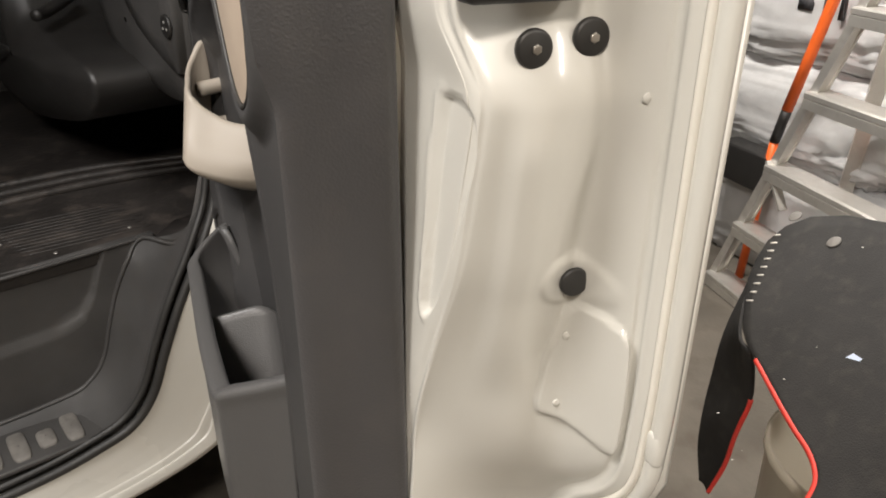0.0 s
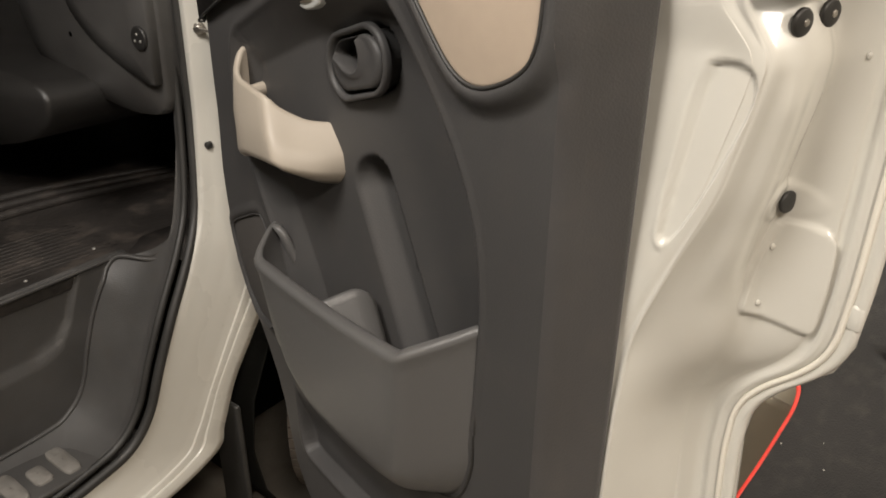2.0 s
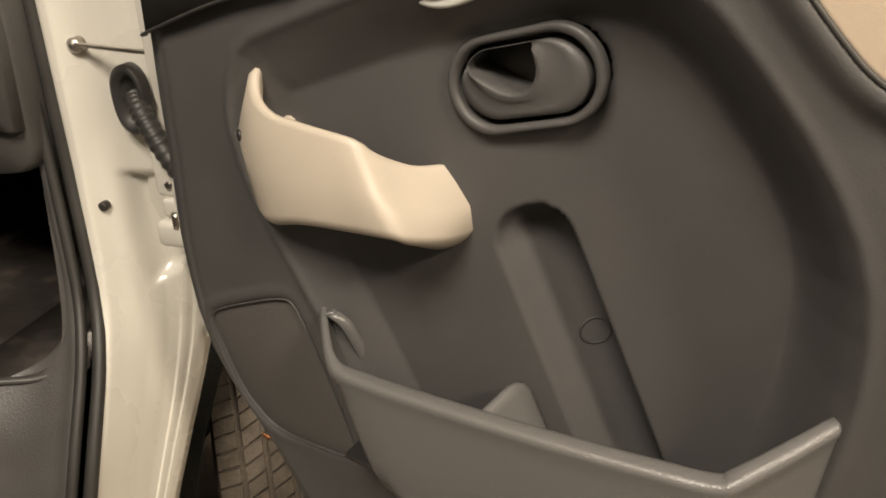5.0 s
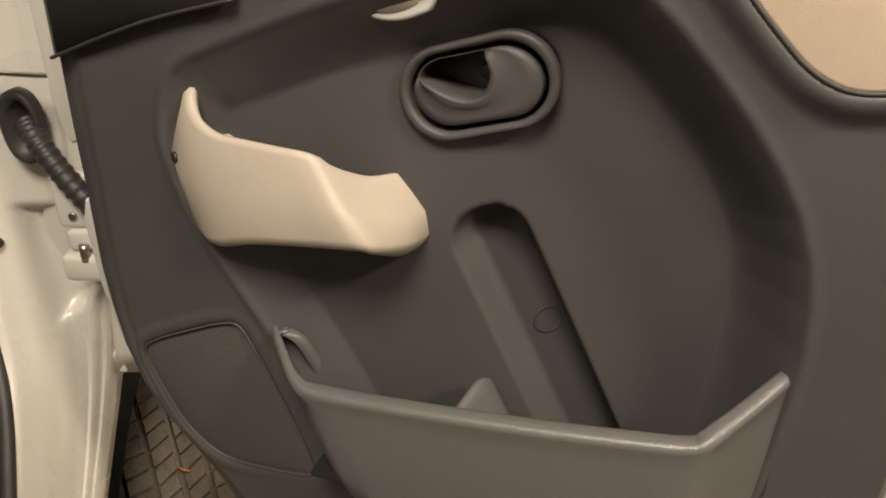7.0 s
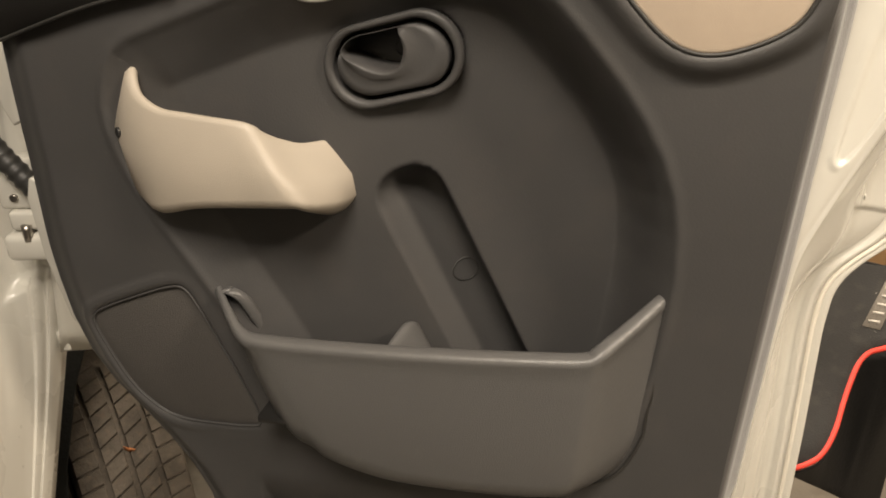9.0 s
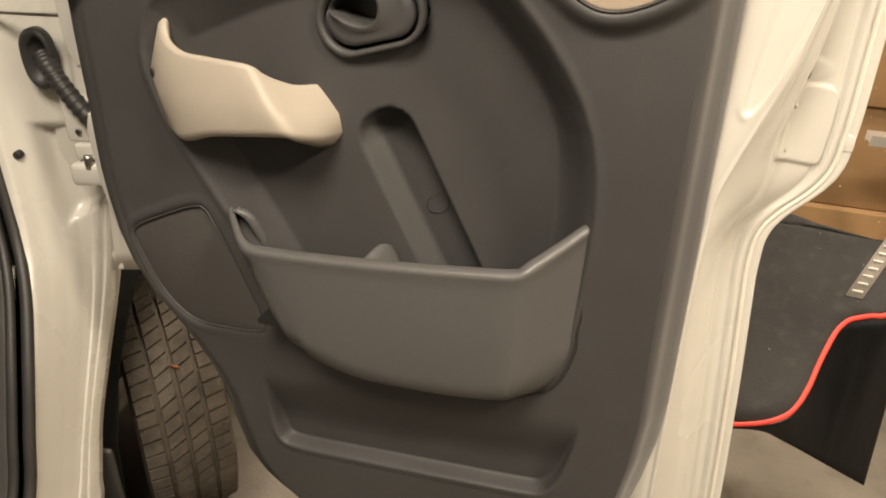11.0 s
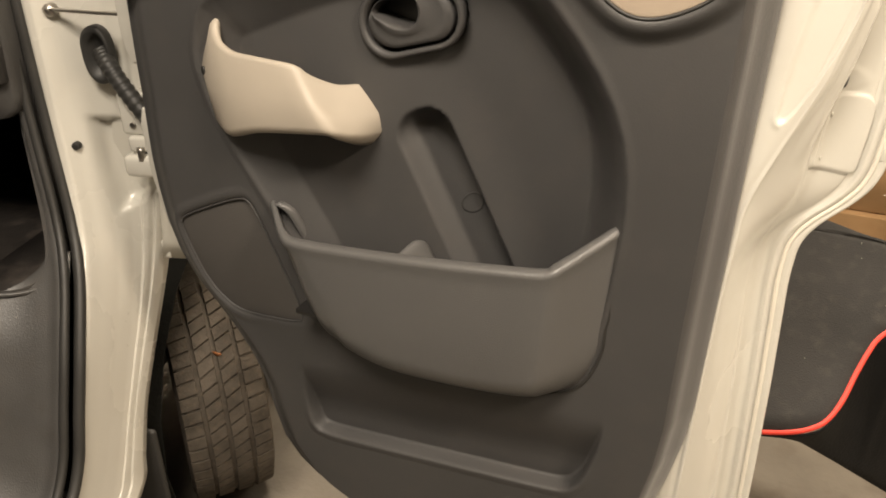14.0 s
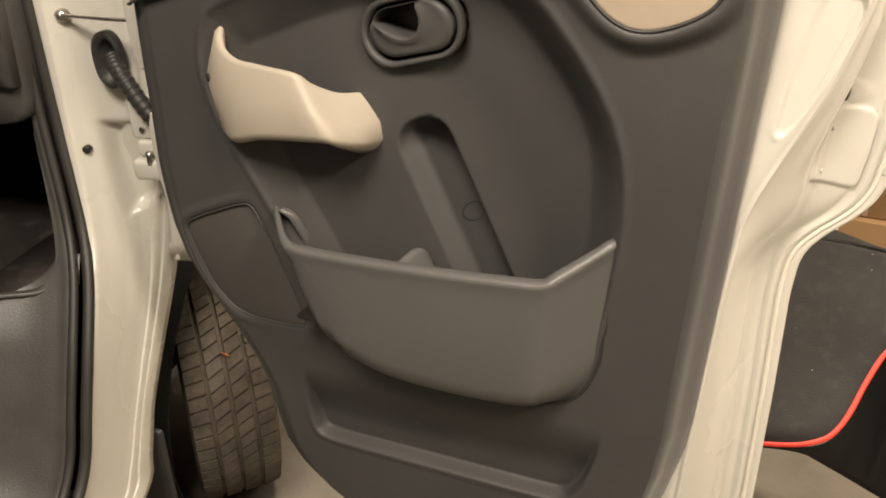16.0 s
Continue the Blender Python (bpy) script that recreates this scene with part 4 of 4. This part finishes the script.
bm = loft([[wheel_pt(w, 2 * math.pi * k / 72, TR * r) for w, r in prof] for k in range(73)])
wheel = part("wheel", bm, TYRE, van, "dusty black tyre with blocky tread")
part("rim", loft([[wheel_pt(w, 2 * math.pi * k / 48, TR * r) for w, r in ((0.46, 0.71), (0.40, 0.66), (0.30, 0.60), (0.32, 0.2), (0.33, 0.02))] for k in range(49)]), STEEL, wheel)
BANDS = [(-0.50, -0.272, 0.15), (-0.228, -0.022, 0.55), (0.022, 0.228, 0.55), (0.272, 0.50, 0.15)]
COUNT = 60
for bi, (w0, w1, slant) in enumerate(BANDS):
    for k in range(COUNT):
        mid_ang = 2 * math.pi * (k + 0.3 * (bi % 3)) / COUNT
        if not (radians(-75) < (mid_ang + math.pi) % (2 * math.pi) - math.pi < radians(80)):
            continue
        half = math.pi / COUNT * (0.90 if bi in (0, 3) else 0.92)
        sk = slant * math.pi / COUNT
        pts = []
        for rr, shrink in ((0.965, 1.0), (0.998, 0.94), (1.0, 0.90)):
            ring = []
            for wv, sg in ((w0, -1), (w1, -1), (w1, 1), (w0, 1)):
                wc = (w0 + w1) / 2
                ww = wc + (wv - wc) * shrink
                an = mid_ang + sg * half * shrink + (sk if wv == w1 else -sk)
                ring.append(wheel_pt(ww, an, TR * (rr - (0.02 if abs(ww) > 0.45 else 0))))
            pts.append(ring)
        bm = loft(pts, closed=True)
        bm.verts.ensure_lookup_table()
        bm.faces.new([bm.verts[i] for i in (8, 9, 10, 11)])
        part("tread_block", bm, TYRE, wheel, smooth=False)

lp = wheel_pt(0.03, radians(42), TR * 1.005)
part("leaf_fragment", loft([[lp + Vector((-0.012, 0, 0.002)), lp + Vector((0.0, -0.004, 0.006)), lp + Vector((0.014, -0.002, 0.004))], [lp + Vector((-0.010, 0, -0.004)), lp + Vector((0.002, -0.004, -0.003)), lp + Vector((0.012, -0.002, 0.0))]]), LEAF, wheel, "dry orange leaf fragment", thick=0.001)

# ---- garage ----
ground = part("floor", box(-5, -5, -0.08, 4, 6, 0.0), CONCRETE)
tagged(ground, "stained grey concrete garage floor", "floor", kind="structure")
for name, b in (("wall_north", (-5, 2.6, 0, 4, 2.75, 2.5)), ("wall_south", (-5, -4.2, 0, 4, -4.05, 2.5)), ("wall_east", (2.6, -4.05, 0, 2.75, 2.6, 2.5)), ("wall_west", (-4.6, -4.05, 0, -4.45, 2.6, 2.5))):
    tagged(part(name, box(*b), WALLP), "plain painted garage wall", "wall", kind="structure")
tagged(part("ceiling", box(-5, -4.2, 2.5, 4, 2.75, 2.6), WALLP), "plain painted garage ceiling", "ceiling", kind="structure")

# car mats draped over a bin behind the door
def on_drape(x, y):
    return 0.723 + 0.255 * (x + 0.452) + 0.78 * (y - 0.675) - 0.5 * max(0, y - 0.93) ** 2 * 4 + 0.006 * math.sin(x * 14 + y * 6)


car_mat = thing("car_mat", "black car floor mat with red edging, draped over a bin", "floor mat", group="car mats", at=(-0.4, 0.8, 0.5))
SHEET = [(-0.700, 0.775), (-0.63, 0.745), (-0.54, 0.708), (-0.470, 0.684), (-0.440, 0.655), (-0.432, 0.59), (-0.425, 0.47), (-0.38, 0.415), (-0.26, 0.408), (-0.185, 0.412), (-0.155, 0.435), (-0.132, 0.50), (-0.112, 0.538), (-0.08, 0.547), (-0.05, 0.548), (-0.028, 0.575), (-0.005, 0.62), (-0.002, 0.640), (-0.05, 0.648), (-0.19, 0.690), (-0.29, 0.75), (-0.38, 0.85), (-0.50, 0.96), (-0.62, 0.99), (-0.78, 0.985), (-0.83, 0.94), (-0.80, 0.87), (-0.74, 0.81)]
line = cut_corners(SHEET, 1)
cx0, cy0 = -0.36, 0.72
rows = [[(cx0 + (x - cx0) * s, cy0 + (y - cy0) * s, on_drape(cx0 + (x - cx0) * s, cy0 + (y - cy0) * s)) for x, y in line] for s in np.linspace(0.02, 1.0, 14)]
part("mat_sheet", loft(rows, closed=True), MATRUB, car_mat, "dusty black mat surface", thick=0.006)
part("edging", tube([(x, y, on_drape(x, y)) for x, y in line[1:34]], 0.0042, 200, 8), RED, car_mat, "bright red stitched edging")
# woven name tag with its lettering as bars
tag = [(-0.112, 0.572), (-0.088, 0.566), (-0.040, 0.648), (-0.062, 0.655)]
part("name_tag", loft([[(tag[0][0], tag[0][1], on_drape(*tag[0]) + 0.005), (tag[1][0], tag[1][1], on_drape(*tag[1]) + 0.005)], [(tag[3][0], tag[3][1], on_drape(*tag[3]) + 0.005), (tag[2][0], tag[2][1], on_drape(*tag[2]) + 0.005)]]), TAG, car_mat, "grey woven name tag", thick=0.001)
for k in range(7):
    u = 0.08 + k * 0.13
    p0 = Vector((tag[0][0] + (tag[3][0] - tag[0][0]) * u, tag[0][1] + (tag[3][1] - tag[0][1]) * u, 0))
    p1 = Vector((tag[1][0] + (tag[2][0] - tag[1][0]) * (u + 0.02), tag[1][1] + (tag[2][1] - tag[1][1]) * (u + 0.02), 0))
    a, b = p0.lerp(p1, 0.2), p0.lerp(p1, 0.8)
    part("lettering_bar", tube([(a.x, a.y, on_drape(a.x, a.y) + 0.0062), (b.x, b.y, on_drape(b.x, b.y) + 0.0062)], 0.0022, 3, 5, smooth=False), LETTER, car_mat)
scrap = part("paper_scrap", loft([[(-0.548, 0.797, 0.0), (-0.530, 0.799, 0.0)], [(-0.545, 0.805, 0.0), (-0.529, 0.803, 0.0)]]), DUST)
for v in scrap.data.vertices:
    v.co.z = on_drape(v.co.x, v.co.y) + 0.0045
tagged(scrap, "small pale blue scrap of paper on the mat", "paper scrap")
random.seed(4)
bm = bmesh.new()
for k in range(60):
    x, y = random.uniform(-0.72, 0.0), random.uniform(0.5, 0.95)
    r = random.uniform(0.0008, 0.0022)
    z = on_drape(x, y) + 0.0045
    vs = [bm.verts.new((x + r * math.cos(q) * random.uniform(0.5, 1.2), y + r * math.sin(q), z)) for q in (0, 1.4, 2.9, 4.4)]
    bm.faces.new(vs)
tagged(part("lint", bm, LETTER), "pale lint specks on the mat", "lint", kind="stuff")

hanging = thing("car_mat", "second black car mat hanging down beside the bin", "floor mat", group="car mats", at=(-0.72, 0.82, 0.4))
shoulder = spline([(x, y, on_drape(x, y) - 0.003) for x, y in ((-0.668, 0.764), (-0.70, 0.776), (-0.74, 0.812), (-0.775, 0.848), (-0.80, 0.872))], 24)
rows = []
for k, top in enumerate(shoulder):
    u = k / 23
    middle = Vector((-0.682, 0.80, 0.61)).lerp(Vector((-0.790, 0.815, 0.58)), u)
    foot = Vector((-0.724, 0.80, 0.400)).lerp(Vector((-0.760, 0.805, 0.392)), u)
    rows.append([q + Vector((0, 0.006 * math.sin(q.z * 30 + u * 3), 0)) for q in spline([top, top.lerp(middle, 0.45), middle, middle.lerp(foot, 0.5), foot], 22)])
hem = rows[0][9:]
part("mat_sheet", loft(rows), MATRUB, hanging, thick=0.005)
part("edging", tube(hem, 0.004, 60, 8), RED, hanging, "red stitched edging")
for k in range(9):
    u = k / 8
    x, y = -0.820 + 0.070 * u, 0.930 - 0.108 * u
    part("lettering_bar", tube([(x, y, on_drape(x, y) + 0.004), (x + 0.010, y + 0.002, on_drape(x + 0.010, y + 0.002) + 0.004)], 0.0020, 3, 5, smooth=False), LETTER, hanging)
for x, y in ((-0.712, 0.934), (-0.820, 0.968)):
    part("eyelet", disc(0.011, 0.002, Matrix.Translation((x, y, on_drape(x, y) + 0.0045)) @ Vector((-0.2, -0.6, 0.77)).to_track_quat("Z", "Y").to_matrix().to_4x4(), 20, 0.001), PAD, hanging, "grey oval mat eyelet")
edge_line = spline([(x, y, on_drape(x, y) - 0.005) for x, y in SHEET[8:18]], 40)
rows = []
for k, top in enumerate(edge_line):
    u = k / 39
    foot = Vector((-0.200, 0.425, 0.555)).lerp(Vector((0.021, 0.622, 0.329)), u)
    row = []
    for v in np.linspace(0, 1, 16):
        q = top.lerp(foot, float(v))
        q.y -= 0.024 * math.exp(-((u - 0.55) / 0.03) ** 2) * v * (1 - v)
        row.append(q)
    rows.append(row)
part("underlay", loft(rows), MATBACK, car_mat, "black rubber underside hanging down", thick=0.003)
# ivory bin under the mats
storage_bin = thing("storage_bin", "ivory plastic storage bin under the mats", "bin", at=(-0.5, 0.86, 0))
ring = cut_corners([(-0.635, 0.735), (-0.41, 0.70), (-0.36, 1.0), (-0.66, 1.02)], 3)
rows = [[(-0.51 + (x + 0.51) * s, 0.86 + (y - 0.86) * s, z) for x, y in ring] for s, z in ((0.85, 0.0), (0.86, 0.01), (1.0, 0.62), (1.03, 0.625), (1.03, 0.64), (0.98, 0.64), (0.8, 0.1))]
part("body", loft(rows, closed=True), PALE, storage_bin)

# step ladder
ladder = thing("step_ladder", "aluminium step ladder standing by wrapped bags", "ladder", at=(-1.6, 1.9, 0))


def rail(name, p, q, w=0.045, d=0.022, mat_=ALU, parent=ladder):
    p, q = Vector(p), Vector(q)
    m = Matrix.Translation((p + q) / 2) @ (q - p).to_track_quat("Z", "Y").to_matrix().to_4x4()
    L = (q - p).length
    bm = box(-w / 2, -d / 2, -L / 2, w / 2, d / 2, L / 2, m)
    box(-w / 2, -d / 2 - 0.006, -L / 2, -w / 2 + 0.004, -d / 2, L / 2, m, bm)
    box(w / 2 - 0.004, -d / 2 - 0.006, -L / 2, w / 2, -d / 2, L / 2, m, bm)
    return part(name, bm, mat_, parent, smooth=False)


rail("side_rail", (-1.925, 1.90, 0.0), (-1.43, 1.90, 1.36))
rail("side_rail", (-1.13, 1.80, 0.0), (-0.95, 1.83, 1.36))
rail("back_rail", (-1.75, 2.25, 0.0), (-1.43, 1.93, 1.36))
for z in (0.05, 0.29, 0.535, 0.80, 1.06):
    u = z / 1.36
    a = Vector((-1.925, 1.90, 0)).lerp(Vector((-1.43, 1.90, 0)), u)
    b = Vector((-1.13, 1.80, 0)).lerp(Vector((-0.95, 1.83, 0)), u)
    d = (b - a).normalized()
    s = Vector((-d.y, d.x, 0))
    bm = loft([[p + s * q + Vector((0, 0, z + h)) for q, h in ((-0.038, -0.045), (-0.045, -0.045), (-0.045, -0.018), (-0.040, -0.015), (-0.045, -0.012), (-0.045, 0.0), (-0.04, 0.004), (0.04, 0.004), (0.045, 0.0), (0.045, -0.04))] for p in (a, b)])
    part("tread", bm, ALU, ladder, "ribbed aluminium ladder tread", thick=0.004, smooth=False)
rail("brace", (-1.735, 1.875, 0.55), (-1.62, 1.85, 0.42), 0.03, 0.004)

# wrapped bags against the wall
def bag(cx, cy, cz, sx, sy, sz, seed, label):
    rows = []
    for i in range(61):
        v = -math.pi / 2 + math.pi * i / 60
        row = []
        for k in range(130):
            u = 2 * math.pi * k / 130
            sg = lambda t, e: math.copysign(abs(t) ** e, t)
            p = Vector((sg(math.cos(v), 0.5) * sg(math.cos(u), 0.45), sg(math.cos(v), 0.5) * sg(math.sin(u), 0.45), sg(math.sin(v), 0.6)))
            w = Vector((p.x * 2.2 + seed, p.y * 2.2, p.z * 3.0))
            n1 = noise.noise(w) * 0.10 + noise.ridged_multi_fractal(w * 2.4, 0.9, 2.1, 5, 1.0, 2.0) * 0.06
            p = p * (1 + n1)
            row.append((cx + p.x * sx, cy + p.y * sy, cz + p.z * sz))
        rows.append(row)
    ob = part("wrapped_bag", loft(rows, closed=True), BAG)
    return tagged(ob, label, "bag", "wrapped bags")


bag(-1.95, 2.33, 0.22, 0.50, 0.22, 0.23, 3.0, "crumpled grey plastic bag on the floor")
bag(-2.0, 2.33, 0.62, 0.52, 0.21, 0.19, 11.0, "crumpled grey plastic bag in a stack")
bag(-1.95, 2.33, 0.98, 0.50, 0.21, 0.18, 23.0, "crumpled grey plastic bag with dark print")
bag(-1.85, 2.34, 1.32, 0.50, 0.2, 0.18, 31.0, "crumpled grey plastic bag on top")
bag(-1.05, 2.36, 0.55, 0.36, 0.2, 0.55, 47.0, "tall crumpled grey plastic bag")
for k, (x, z, w, h) in enumerate(((-1.93, 1.02, 0.06, 0.05), (-1.84, 1.0, 0.03, 0.12), (-1.78, 1.05, 0.02, 0.14), (-1.88, 1.10, 0.10, 0.03))):
    part("print_mark", box(x - w / 2, 2.098, z - h / 2, x + w / 2, 2.106, z + h / 2, Matrix.Translation((0, 0.0, 0))), PRINT, bpy.data.objects["wrapped_bag.002"])
broom = thing("pole", "orange lacquered pole with a black grip leaning on the bags", "pole", at=(-1.84, 2.02, 0))
part("shaft", tube([(-1.905, 2.02, 0.0), (-1.868, 2.02, 0.56)], 0.016, 4, 12), ORANGE, broom)
part("grip", tube([(-1.868, 2.02, 0.56), (-1.842, 2.02, 0.68)], 0.018, 4, 12), DARK, broom, "black rubber grip")
part("shaft", tube([(-1.842, 2.02, 0.68), (-1.70, 2.03, 1.30)], 0.019, 4, 12), ORANGE, broom)
ball = part("ball", disc(0.055, 0.055, Matrix.Translation((-1.43, 2.03, 0.40)), 24, 0.01), ORANGE)
tagged(ball, "orange plastic cap lying on the bags", "cap")
black = part("tool_case", box(-2.12, 2.0, 0.36, -1.87, 2.10, 0.50), DARK, bevel=0.01)
tagged(black, "black plastic case wedged between the bags", "case")

# cardboard boxes and a grey frame behind the mats
def carton(x0, y0, z0, x1, y1, z1, label):
    c = thing("cardboard_box", label, "box", "cardboard boxes", at=((x0 + x1) / 2, (y0 + y1) / 2, z0))
    part("body", box(x0, y0, z0, x1, y1, z1), CARD, c, bevel=0.004)
    part("tape", box(x0 + (x1 - x0) * 0.46, y0 - 0.002, z0 + 0.004, x0 + (x1 - x0) * 0.56, y0 + 0.01, z1 + 0.002), SEALER, c, "strip of tan packing tape")
    return c


carton(-0.55, 1.75, 0.0, 0.22, 2.25, 0.42, "brown cardboard box standing on the concrete")
carton(0.24, 1.70, 0.0, 0.95, 2.25, 0.46, "wide brown cardboard box standing on the concrete")
carton(-0.50, 1.78, 0.422, 0.30, 2.25, 0.74, "brown cardboard box stacked on another")
carton(0.32, 1.74, 0.462, 0.95, 2.25, 0.80, "wide brown cardboard box stacked on another")
carton(-0.45, 1.76, 0.742, 0.36, 2.2, 1.10, "brown cardboard box on top of the stack")
carton(0.38, 1.76, 0.802, 1.0, 2.2, 1.15, "wide brown cardboard box on top of the stack")
rackt = thing("folding_stand", "grey metal folding stand in front of the boxes", "stand", at=(0.3, 1.5, 0))
rail("bar", (0.02, 1.45, 0.745), (0.62, 1.5, 0.735), 0.05, 0.02, ALU, rackt)
rail("leg", (0.13, 1.46, 0.74), (0.48, 1.40, 0.0), 0.035, 0.015, ALU, rackt)
rail("leg", (0.60, 1.50, 0.735), (0.60, 1.44, 0.0), 0.035, 0.015, ALU, rackt)
